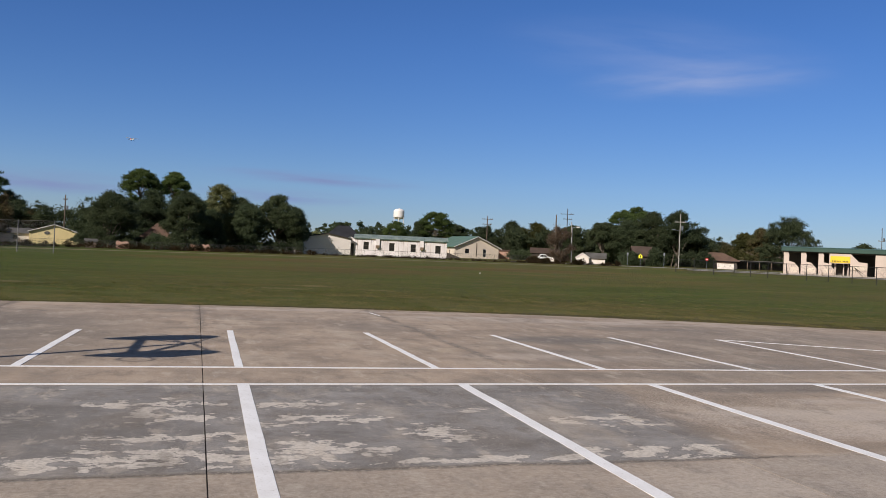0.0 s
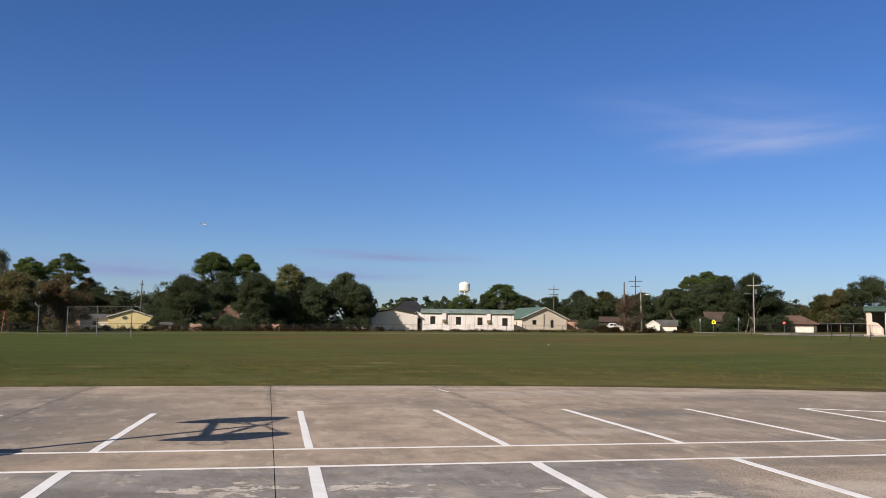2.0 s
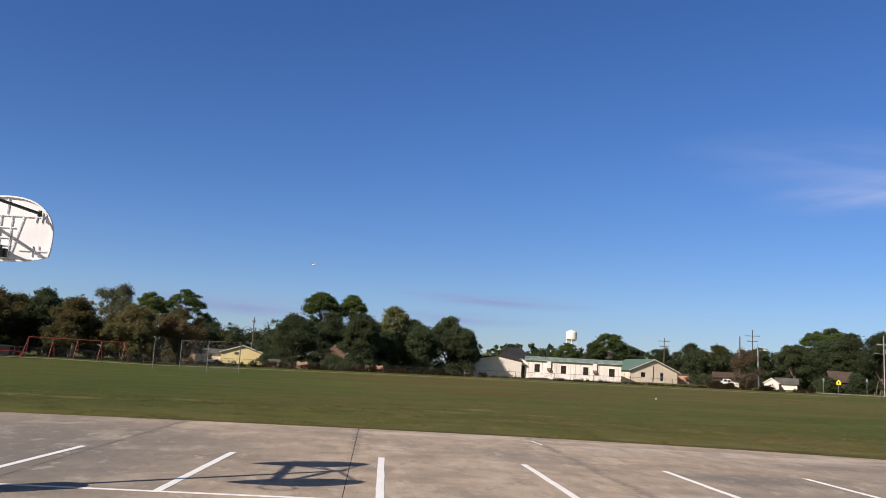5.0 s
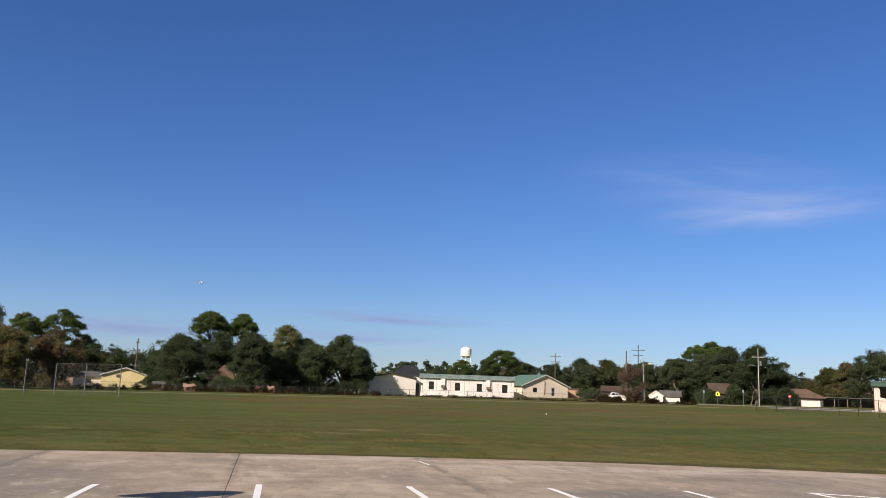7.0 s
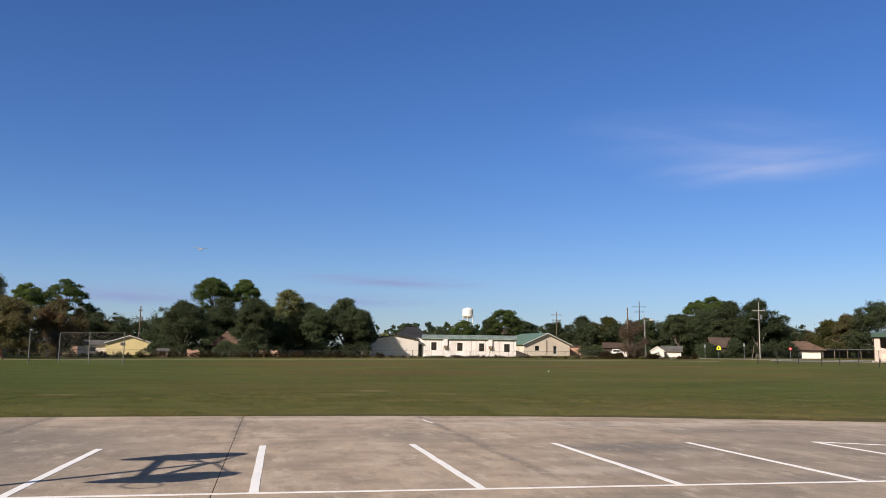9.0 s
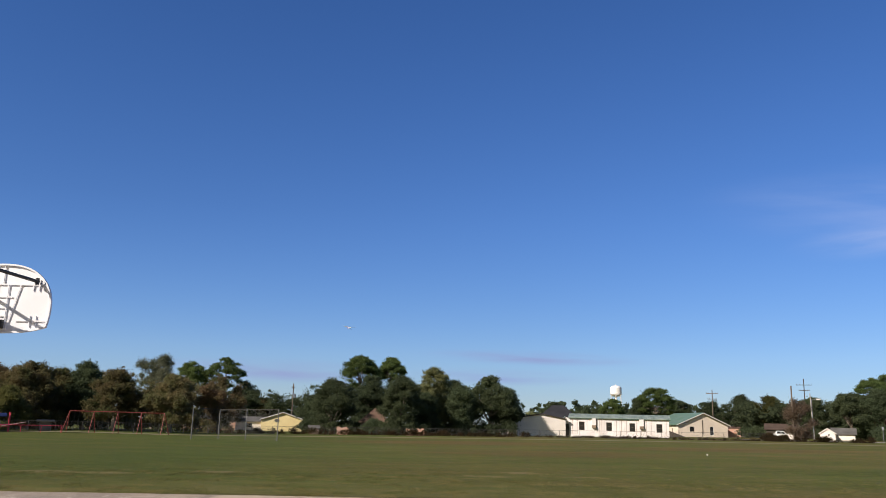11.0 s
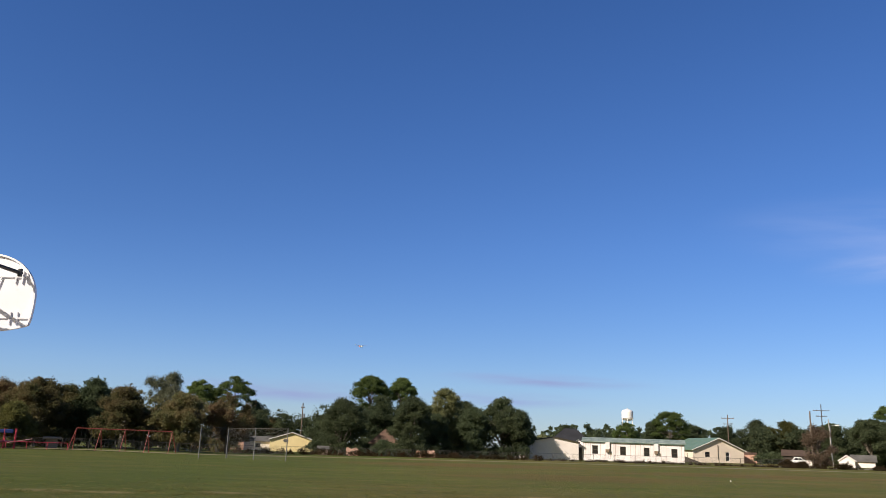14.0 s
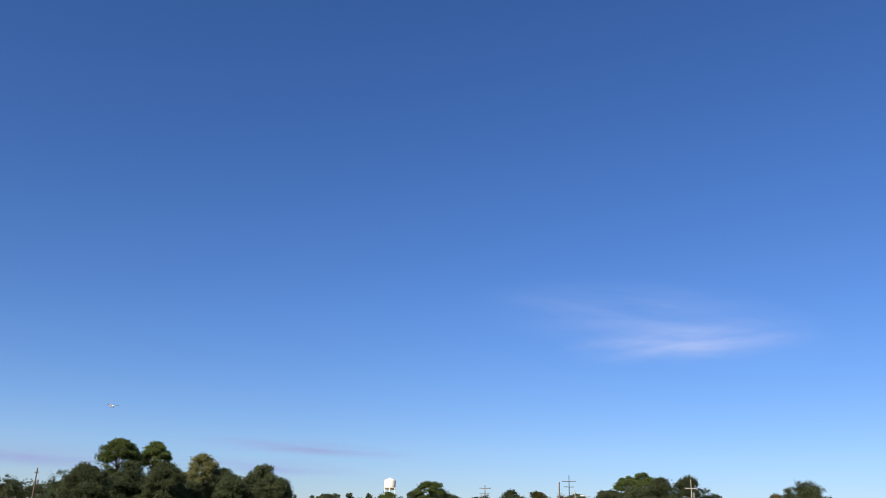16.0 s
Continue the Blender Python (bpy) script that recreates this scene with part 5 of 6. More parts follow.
# beige house with a green gable roof
green = house("green_roof_house", spot(17.92, 179.3), 8.5, 10.5, 12.0, 2.40, 4.62, M_BEIGE, M_GREENROOF, "beige house with a green metal gable roof", [(-2.3, 1.0, 0.95, 0.95), (1.85, 0.35, 0.85, 1.7)], over=0.45, trim=M_WHITEFRAME)
window(green, -2.3, 1.0, 0.95, 0.95, -5.92, M_FRAME)
window(green, 1.85, 0.35, 0.85, 1.7, -5.92, M_WHITEFRAME)
part("vent_pipe", rod(B(), (-0.15, -6.08, 0.6), (-0.15, -6.08, 3.3), 0.045, seg=8), M_FRAME, green)
house("brick_annex", spot(20.55, 182.0), -18, 3.0, 5.0, 1.75, 2.05, M_PALEBRICK, M_BROWNROOF, "low orange brick annex beside the beige house", gable=False, over=0.1)
ramp = thing("wooden_ramp", *spot(17.1, 168.0), -18, "dark wooden ramp in shade beside the cabin", "ramp")
part("deck", slab_of(B(), ((-1.9, -0.8, 1.35), (1.7, -0.8, 0.1), (1.7, 0.8, 0.1), (-1.9, 0.8, 1.35)), 0.14), M_FRAME, ramp)
for x, h in ((-1.8, 1.25), (-0.6, 0.85), (0.6, 0.45)):
    part("post", box(B(), x, -0.7, -0.2, 0.12, 0.12, h + 1.0), M_FRAME, ramp)
part("side_panel", plate(B(), [(-1.85, -0.2), (-1.85, 1.25), (1.5, 0.1), (1.5, -0.2)], -0.78, -0.72), M_FRAME, ramp)

# yellow house with a white-trimmed gable, and its grey wing
yel = house("yellow_house", spot(-8.85, 167.0), 8.95 - 1, 8.0, 10.0, 2.2, 3.5, M_YELLOW, M_GREYROOF, "pale yellow sided house with a white-trimmed gable", [(-1.1, 2.18, 0.01, 0.01)], over=0.3, trim=M_WHITEFRAME)
bm = B()
bmesh.ops.create_cone(bm, cap_ends=True, segments=18, radius1=0.3, radius2=0.3, depth=0.08, matrix=Matrix.Translation((-1.15, -5.03, 1.95)) @ pose(0, 0, 0, 90) @ Matrix.Diagonal((1.5, 1, 1, 1)))
part("gable_vent", bm, M_GREYROOF, yel)
part("eave_return", box(B(), 3.5, -5.04, 2.2, 0.7, 0.06, 0.16), M_WHITEFRAME, yel)
wing = house("grey_wing_house", spot(-11.3, 168.0), 11, 6.6, 8.0, 1.7, 2.5, M_WHITE, M_GREYROOF, "low house wing with a grey roof behind the backstop", [(0.8, 0.5, 1.0, 0.8)], gable=False)
window(wing, 0.8, 0.5, 1.0, 0.8, -3.92, M_WHITEFRAME)
far_l = house("grey_roof_house", spot(-13.6, 165.0), 13, 9.5, 8.0, 2.0, 3.3, M_PALEBRICK, M_GREYROOF, "low orange brick house with a grey roof in tree shade", [(1.4, 0.6, 1.1, 0.9), (-2.6, 0.5, 0.9, 1.3)], gable=False)
window(far_l, 1.4, 0.6, 1.1, 0.9, -3.92, M_WHITEFRAME)
window(far_l, -2.6, 0.5, 0.9, 1.3, -3.92, M_WHITEFRAME)
# brown roofs among the oaks
# walls coloured dark for the shade under the oaks
house("brown_roof_house", spot(-2.75, 137), 3, 4.4, 4.4, 2.0, 4.1, M_SHADE, M_BROWNROOF, "house under the oaks with a brown shingle roof", hip=True)
for b, r, w, h in ((-4.85, 128.6, 1.8, 1.2), (-0.35, 128.4, 1.3, 1.1), (0.35, 128.8, 1.2, 1.15)):
    wall = thing("brick_wall", *spot(b, r), -b, "broken low orange brick wall among weeds", "wall", "broken brick walls under the oaks")
    part("masonry", plate(B(), [(-w / 2, -0.2), (w / 2, -0.2), (w / 2, h * 0.7), (w * 0.3, h), (-w * 0.1, h * 0.82), (-w * 0.35, h), (-w / 2, h * 0.95)], -0.12, 0.12), M_PALEBRICK, wall)

low = house("low_shed", spot(-6.75, 128.5), 6.7, 1.5, 1.4, 0.95, 1.25, M_TAN, M_GREYROOF, "low tan shed with a grey roof under the oaks", gable=False, over=0.15, category="shed", floor_z=-0.2)
back = house("white_cottage", spot(6.15, 172.0), -6, 5.6, 5.0, 1.9, 3.0, M_WHITE, M_GREYROOF, "low white house glimpsed behind the spreading oak", [(0.6, 0.8, 0.8, 0.8)], gable=False, over=0.3)
window(back, 0.6, 0.8, 0.8, 0.8, -2.42, M_WHITEFRAME)

# small houses along the street
wh = house("white_cottage", spot(26.08, 161.0), -26, 2.4, 5.0, 1.2, 2.0, M_WHITE, M_BROWNROOF, "small white cottage end with a gable", [(0.2, 0.6, 0.4, 0.45)], over=0.2, trim=M_WHITEFRAME)
window(wh, 0.2, 0.6, 0.4, 0.45, -2.42, M_WHITEFRAME)
wide = house("white_cottage", spot(26.98, 164.0), -27, 3.5, 4.0, 1.15, 2.05, M_WHITE, M_GREYROOF, "low white house side under a grey roof", gable=False, over=0.3)
# walls of these two are coloured dark in place of shade falling on them
house("brown_roof_house", spot(23.45, 176), -23, 5.2, 6.0, 1.75, 2.7, M_FRAME, M_DIMROOF, "low house with a brown roof and walls coloured dark as shade, behind a parked pickup", gable=False)
house("brick_gable_house", spot(30.0, 158.0), -30 + 12, 3.4, 4.4, 2.0, 3.55, M_FRAME, M_DIMROOF, "house with a brown roof under dark oaks, its walls coloured dark as shade", gable=False, over=0.3)
# wall colour carries the shade below the eaves
house("red_roof_house", spot(34.82, 166.0), -35, 7.6, 5.4, 1.6, 3.05, M_SHADE, M_BROWNROOF, "house with a red-brown hip roof beside the street", hip=True, over=0.5)
gar = thing("white_garage", *spot(35.45, 159.0), -35, "low white panelled garage wall", "garage")
part("wall", box(B(), 0, 0.9, -0.2, 3.0, 2.0, 1.3), M_WHITE, gar)
part("roof", box(B(), 0, 0.9, 1.1, 3.3, 2.3, 0.1), M_BROWNROOF, gar)
for k in range(3):
    part("garage_panel", box(B(), -0.95 + 0.95 * k, -0.13, -0.1, 0.86, 0.05, 1.05), M_WHITE, gar)
carport = thing("carport", *spot(37.5, 168.0), -37, "low open carport with a grey roof", "carport")
part("roof", box(B(), 0, 0, 1.55, 9.0, 5.0, 0.12), M_GREYROOF, carport)
for k in range(5):
    part("post", box(B(), -4.2 + 2.1 * k, -2.2, -0.2, 0.1, 0.1, 1.75), M_TAN, carport)
part("back_wall", box(B(), 0, 2.4, -0.2, 9.0, 0.15, 1.75), M_SHADE, carport)

# school canopy: green roof edge on buttressed columns
sx, sy, sz = spot(41.12, 120.0)
school = thing("school_canopy", sx, sy, sz + 0.42, -41.3, "cream stucco school front with buttressed columns under a green canopy roof", "school building")
part("roof", box(B(), 6.6, 3.4, 2.72, 23.0, 8.0, 0.6, bevel=0.06), M_GREENTRIM, school)
part("roof_slope", slab_of(B(), ((-4.8, 0.2, 3.34), (18.0, 0.2, 3.34), (18.0, 7.0, 3.6), (-4.8, 7.0, 3.6)), 0.1), M_GREENROOF, school)
# soffit, back wall and door have the canopy's shade in their colour
part("soffit_beam", box(B(), 6.6, 0.3, 2.58, 22.6, 0.3, 0.16), M_SHADE, school)
part("back_wall", box(B(), 6.6, 6.0, -0.3, 22.6, 0.3, 3.0), M_SHADE, school)
part("floor_slab", box(B(), 6.6, 3.4, -0.7, 23.0, 7.2, 0.5), M_ROAD, school)
part("planter_ledge", box(B(), 4.5, -0.42, 0.55, 2.0, 0.12, 0.6), M_BEIGE, school)
for x in (-4.25, -2.12, 0.0):
    col = part("column", plate(B(), [(x - 0.3, -0.3), (x + 0.36, -0.3), (x + 0.36, 2.35), (x + 0.2, 2.66), (x - 0.3, 2.66)], -0.25, 0.35), M_STUCCO, school)
    part("buttress", plate(B(), [(x + 0.36, -0.3), (x + 1.62, -0.3), (x + 1.62, 0.55), (x + 1.0, 1.28), (x + 0.36, 1.42)], -0.2, 0.2), M_STUCCO, col)
    part("recess_panel", box(B(), x + 0.95, -0.215, 0.0, 0.95, 0.02, 0.62), M_BEIGE, col)
    part("bollard", rod(B(), (x + 0.1, -1.1, -0.6), (x + 0.1, -1.1, 0.55), 0.075, seg=10), M_STUCCO, school)
wall = part("entrance_wall", plate(B(), [(1.0, -0.3), (1.0, 2.66), (3.5, 2.66), (4.5, 1.62), (5.5, 1.52), (5.5, -0.3), (3.5, -0.3), (3.5, 1.35), (1.3, 1.35), (1.3, -0.3)], -0.35, 0.25), M_STUCCO, school, "cream entrance wall with a wide opening")
ban = part("banner", box(B(), 2.3, -0.4, 1.45, 2.35, 0.04, 0.85), M_BANNER, school, "yellow banner with dark lettering bars")
for k in range(11):
    if k != 6:
        part("lettering_bar", box(B(), 1.42 + 0.176 * k, -0.428, 1.53, 0.11, 0.012, 0.2), M_BANNERTXT, ban)
part("entrance_door", box(B(), 2.4, 1.8, -0.2, 1.8, 0.08, 2.1), M_SHADE, school)
for x, w in ((1.75, 0.22), (2.75, 0.14), (3.3, 0.14)):
    part("door_pillar", box(B(), x, 0.6, -0.3, w, 0.2, 1.9), M_STUCCO, school)
part("handrail", bar(B(), (4.0, -0.6, 0.9), (5.0, -1.2, 0.1), 0.06, 0.06), M_BLACK, school)
part("column", box(B(), 7.6, 0.0, -0.3, 2.4, 0.6, 2.95), M_STUCCO, school)
part("column", box(B(), 12.0, 0.0, -0.3, 2.4, 0.6, 2.95), M_STUCCO, school)

# brick school building and dark shelter beyond the playground
brick = house("brick_house", spot(-27.6, 116.0), 28, 6.9, 5.0, 1.75, 2.05, M_BRICK, M_BROWNROOF, "red brick house with a white window behind the playground", [(-2.0, 0.45, 1.3, 0.95)], gable=False, over=0.15)
window(brick, -2.0, 0.45, 1.3, 0.95, -2.42, M_WHITEFRAME)
part("porch_gable", plate(B(), [(-3.2, 1.45), (-0.8, 1.45), (-2.0, 1.95)], -2.62, -2.55), M_WHITEFRAME, brick)
# tan walls here darken the house for the shade it lies in
gh = house("grey_roof_house", spot(-32.0, 135.0), 32, 16.0, 9.0, 1.7, 4.3, M_TAN, M_DARKROOF, "long low house with a grey roof seen through the shelter", [(-3.0, 0.4, 1.2, 1.0), (3.0, 0.4, 1.2, 1.0)], gable=False)
window(gh, -3.0, 0.4, 1.2, 1.0, -4.42, M_WHITEFRAME)
window(gh, 3.0, 0.4, 1.2, 1.0, -4.42, M_WHITEFRAME)
house("tan_shed", spot(-23.1, 114.0), 22, 1.3, 2.0, 1.15, 1.25, M_TAN, M_TAN, "small tan shed behind the long red rail", gable=False)
shel = thing("picnic_shelter", *spot(-31.0, 105.0), 27.0, "open dark steel picnic shelter with a flat roof", "shelter")
part("roof", slab_of(B(), ((-7.5, -2.5, 4.05), (5.2, -2.5, 3.75), (5.2, 3.5, 3.75), (-7.5, 3.5, 4.05)), 0.2), M_SHELTER, shel)
part("roof_edge", bar(B(), (-7.5, -2.53, 4.0), (5.2, -2.53, 3.7), 0.06, 0.1), M_GALV, shel)
for x, yy in ((4.9, -2.2), (4.9, 3.2), (0.2, -2.2), (0.2, 3.2), (-4.5, -2.2), (-4.5, 3.2)):
    part("post", box(B(), x, yy, -0.3, 0.2, 0.2, 4.0), M_SHELTER, shel)
part("truss", box(B(), -1.0, -2.2, 3.2, 12.0, 0.12, 0.3), M_SHELTER, shel)
part("end_panel", box(B(), -0.6, 0.5, -0.2, 0.1, 0.3, 3.4), M_SHELTER, shel)


def stretch(root, flat, tall):
    """Size a whole thing about its foot."""
    for ob in root.children_recursive:
        ob.data.transform(Matrix.Diagonal((flat, flat, tall, 1)))


stretch(shel, 1.077, 0.96)


# ---- playground ----
def swing_set(place, turn, length, bays):
    x, y, z = place
    root = thing("swing_set", x, y, z, turn, "long red pipe swing set with empty hangers", "swing set")
    H, sp = 2.41, 1.05
    part("top_bar", rod(B(), (-length / 2, 0, H), (length / 2, 0, H), 0.045, seg=10), M_SWINGRED, root)
    for k in range(bays + 1):
        px = -length / 2 + length * k / bays
        near, far = (-0.60, -0.25) if k == 0 else ((-0.30, 0.72) if k == bays else (-0.36, 0.24))
        for s, foot in ((-1, near), (1, far)):
            part("leg", rod(B(), (px, 0, H), (px + foot, s * sp, -0.1), 0.037, seg=8), M_SWINGRED, root)
    for k in range(bays):
        for q in (0.3, 0.7):
            px = -length / 2 + length * (k + q) / bays
            bm = B()
            for s in (-0.22, 0.22):
                rod(bm, (px + s, 0, H), (px + s, 0, 0.5), 0.012, seg=5)
            swing = part("hanger", bm, M_BLACK, root)
            part("seat", box(B(), px, 0, 0.47, 0.5, 0.16, 0.04), M_BLACK, swing)
    return root


swing_set(spot(-18.98, 104.0), 18.9, 10.1, 4)

play = thing("play_structure", *spot(-26.2, 103.0), 26.0, "red and blue playground structure with an arch, deck panel and slide", "playground")
for x, h in ((-5.8, 1.9), (-4.7, 2.1), (-4.2, 1.7), (-2.65, 2.3), (-1.75, 1.9), (0.05, 2.25), (0.95, 2.2), (1.9, 2.25)):
    part("upright", rod(B(), (x, 0, -0.1), (x, 0, h), 0.042, seg=10), M_REDPAINT, play)
    part("upright", rod(B(), (x + 0.1, 1.2, -0.1), (x + 0.1, 1.2, h), 0.042, seg=10), M_REDPAINT, play)
bm = B()
for k in range(10):
    a0, a1 = math.pi * k / 10, math.pi * (k + 1) / 10
    rod(bm, (-1.1 + 0.38 * math.cos(a0), 0, 2.3 + 0.5 * math.sin(a0)), (-1.1 + 0.38 * math.cos(a1), 0, 2.3 + 0.5 * math.sin(a1)), 0.05, seg=8)
for q in (-1, 1):
    rod(bm, (-1.1 + 0.38 * q, 0, -0.1), (-1.1 + 0.38 * q, 0, 2.31), 0.05, seg=8)
for z in (0.5, 0.9, 1.3, 1.7):
    rod(bm, (-1.48, 0, z), (-0.72, 0, z), 0.03, seg=6)
part("arch_ladder", bm, M_REDPAINT, play)
part("roof_panel", box(B(), 0.95, 0.75, 1.72, 1.5, 0.8, 0.42, bevel=0.06), M_BLUEPLASTIC, play, "blue plastic panel")
part("deck", box(B(), 1.0, 0.5, 0.75, 1.9, 1.2, 0.12), M_BLUEPLASTIC, play)
part("deck", box(B(), -1.9, 0.5, 0.75, 2.2, 1.2, 0.12), M_BLUEPLASTIC, play)
part("slide", slab_of(B(), ((1.3, -0.3, 0.7), (3.4, -0.3, 1.2), (3.4, 0.2, 1.2), (1.3, 0.2, 0.7)), 0.07), M_SLIDE, play, "pale pink slide")
part("guard_rail", rod(B(), (-5.8, -0.05, 0.62), (1.9, -0.05, 0.62), 0.03, seg=8), M_REDPAINT, play)
rail = thing("balance_rail", *spot(-24.9, 102.0), 24.9, "long low red rail on short posts", "rail")
part("beam", rod(B(), (-4.6, 0, 0.92), (4.6, 0, 0.92), 0.036, seg=8), M_REDPAINT, rail)
for k in range(6):
    part("post", rod(B(), (-4.5 + 1.8 * k, 0, -0.1), (-4.5 + 1.8 * k, 0, 0.92), 0.026, seg=8), M_REDPAINT, rail)

stretch(play, 1.098, 0.93)
stretch(rail, 1.098, 0.80)


def sheet(w, z0, z1):
    """One upright sheet of woven wire."""
    bm = B()
    bm.faces.new([bm.verts.new(p) for p in ((0, 0, z0), (w, 0, z0), (w, 0, z1), (0, 0, z1))])
    return bm


# ---- ball-field backstop: tall pipes with chain link between ----
stop = thing("backstop", *spot(-11.6, 85.0), 0, "tall chain-link ball field backstop on galvanised pipes", "backstop")
bx, by, bz = spot(-11.6, 85.0)
pipes = [(spot(b, r), h) for b, r, h in ((-14.34, 85.0, 3.0), (-12.69, 88.5, 2.95), (-10.96, 85.0, 2.95), (-8.91, 82.0, 2.95))]
for (px, py, pz), h in pipes:
    part("post", rod(B(), (px - bx, py - by, -0.3), (px - bx, py - by, h + pz - bz), 0.046, 0.042, 10), M_BACKSTOP, stop)
for ((ax, ay, az), ha), ((cx, cy, cz), hc) in zip(pipes, pipes[1:]):
    a, c = Vector((ax - bx, ay - by, ha + az - bz - 0.06)), Vector((cx - bx, cy - by, hc + cz - bz - 0.06))
    part("rail", rod(B(), a, c, 0.022, seg=8), M_OLDSTEEL, stop)
    run = c - a
    panel = sheet(run.xy.length, 0.05, 2.9)
    ob = part("wire_mesh", panel, M_WIRE, stop, "chain-link wire panel")
    ob.matrix_local = pose(a.x, a.y, 0, 0, 0, math.degrees(math.atan2(run.y, run.x)))


# ---- fences ----
def fence(name, label, points, height, mat, wire, step, r, rails=True):
    """Posts, top rail and wire along a line of plan points."""
    x0, y0 = points[0]
    root = thing(name, x0, y0, level(x0, y0), 0, label, "fence")
    z0 = level(x0, y0)
    for (ax, ay), (cx, cy) in zip(points, points[1:]):
        L = math.hypot(cx - ax, cy - ay)
        n = max(1, round(L / step))
        heads = []
        for k in range(n + 1):
            px, py = ax + (cx - ax) * k / n, ay + (cy - ay) * k / n
            pz = level(px, py) - z0
            heads.append((px - x0, py - y0, pz + height))
            if k < n or (cx, cy) == points[-1]:
                part("post", rod(B(), (px - x0, py - y0, pz - 0.2), (px - x0, py - y0, pz + height + 0.04), r, seg=8), mat, root)
        turn = math.degrees(math.atan2(cy - ay, cx - ax))
        for a, c in zip(heads, heads[1:]):
            part("top_rail", rod(B(), a, c, r * 0.6, seg=6), mat, root)
            w = math.hypot(c[0] - a[0], c[1] - a[1])
            ob = part("wire_mesh", sheet(w, 0.0, height - 0.02), wire, root)
            ob.matrix_local = pose(a[0], a[1], a[2] - height, 0, 0, turn)
    return root


fence("chain_link_fence", "low grey chain-link fence among weeds along the far field edge", [spot(-13.5, 128)[:2], spot(-4, 127)[:2], spot(7, 129)[:2], spot(22.5, 134)[:2]], 1.1, M_OLDSTEEL, M_WIRE, 3.0, 0.028)
fence("black_fence", "tall black chain-link fence on posts beside the field", [spot(32.25, 100)[:2], spot(35.95, 93)[:2], spot(39.1, 87)[:2], spot(42.9, 80)[:2], spot(52.0, 69)[:2]], 1.52, M_BLACK, M_BLACKWIRE, 2.75, 0.032)
fence("playground_fence", "grey chain-link fence behind the swings", [spot(-36, 108)[:2], spot(-24, 108)[:2], spot(-13.5, 109)[:2]], 1.2, M_OLDSTEEL, M_WIRE, 3.0, 0.03)


# ---- utility poles, signs, tank ----
def utility_pole(bearing, away, H, mat, label, arms=(), lean=0.0, can=False, r=0.125, lamp=0.0):
    x, y, z = spot(bearing, away)
    root = thing("utility_pole", x, y, z, -bearing, label, "utility pole", "utility poles beyond the field")
    part("pole", rod(B(), (0, 0, -0.5), (lean, 0, H), r, r * 0.7, 12), mat, root)
    for h, w in arms:
        cx = lean * h / H
        arm = part("crossarm", box(B(), cx, -0.12, h, w, 0.10, 0.11), mat, root)
        for q in (-0.46, -0.28, 0.28, 0.46):
            part("insulator", rod(B(), (cx + w * q, -0.12, h + 0.11), (cx + w * q, -0.12, h + 0.30), 0.05, 0.035, 8), M_GALV, arm)
    if can:
        part("transformer", rod(B(), (lean + 0.36, -0.1, H * 0.70), (lean + 0.36, -0.1, H * 0.70 + 0.75), 0.19, seg=14), M_GALV, root, "grey pole transformer")
    if lamp:
        bm = rod(B(), (0, 0, H * 0.69), (-lamp, -0.2, H * 0.705), 0.045, seg=8)
        box(bm, -lamp - 0.2, -0.2, H * 0.70, 0.6, 0.25, 0.14, bevel=0.04)
        part("lamp_arm", bm, M_GALV, root)
    return root


utility_pole(-8.33, 164, 9.0, M_WOOD, "weathered wooden utility pole with a transformer", [(8.1, 0.7)], 0.0, True, 0.14)
utility_pole(19.45, 186, 9.6, M_WOOD, "wooden utility pole with two crossarms", [(8.8, 2.45), (7.65, 1.95)])
utility_pole(24.18, 141, 8.3, M_WOOD, "bare brown wooden pole", [], 0.0, r=0.14)
utility_pole(24.95, 200, 12.6, M_FRAME, "tall wooden utility pole with crossarms", [(11.2, 3.2), (10.0, 2.2)])
utility_pole(25.35, 168, 8.2, M_PALEPOLE, "slim pale pole with a street lamp", [], -0.3, False, 0.11, 0.0)
utility_pole(32.45, 146, 9.2, M_PALEPOLE, "pale utility pole with a crossarm, transformer and lamp arm", [(7.78, 1.9)], 0.0, True, 0.085, 0.9)
utility_pole(44.5, 190, 9.4, M_GALV, "far slim utility pole behind the canopy", [(6.6, 1.3)], 0.0, True, 0.1)
utility_pole(-30.4, 165, 6.0, M_PALEPOLE, "short pale pole behind the shelter", [], r=0.12)

lamp = thing("street_lamp", *spot(25.42, 167.5), -25, "white street lamp head on a pole arm", "street lamp")
bm = rod(B(), (-0.3, 0, 7.0), (0.7, -0.3, 7.15), 0.04, seg=8)
rod(bm, (-0.3, 0, -0.3), (-0.3, 0, 7.05), 0.07, seg=8)
part("arm", bm, M_GALV, lamp)
part("head", box(B(), 0.85, -0.3, 7.02, 0.75, 0.3, 0.2, bevel=0.05), M_WHITE, lamp)


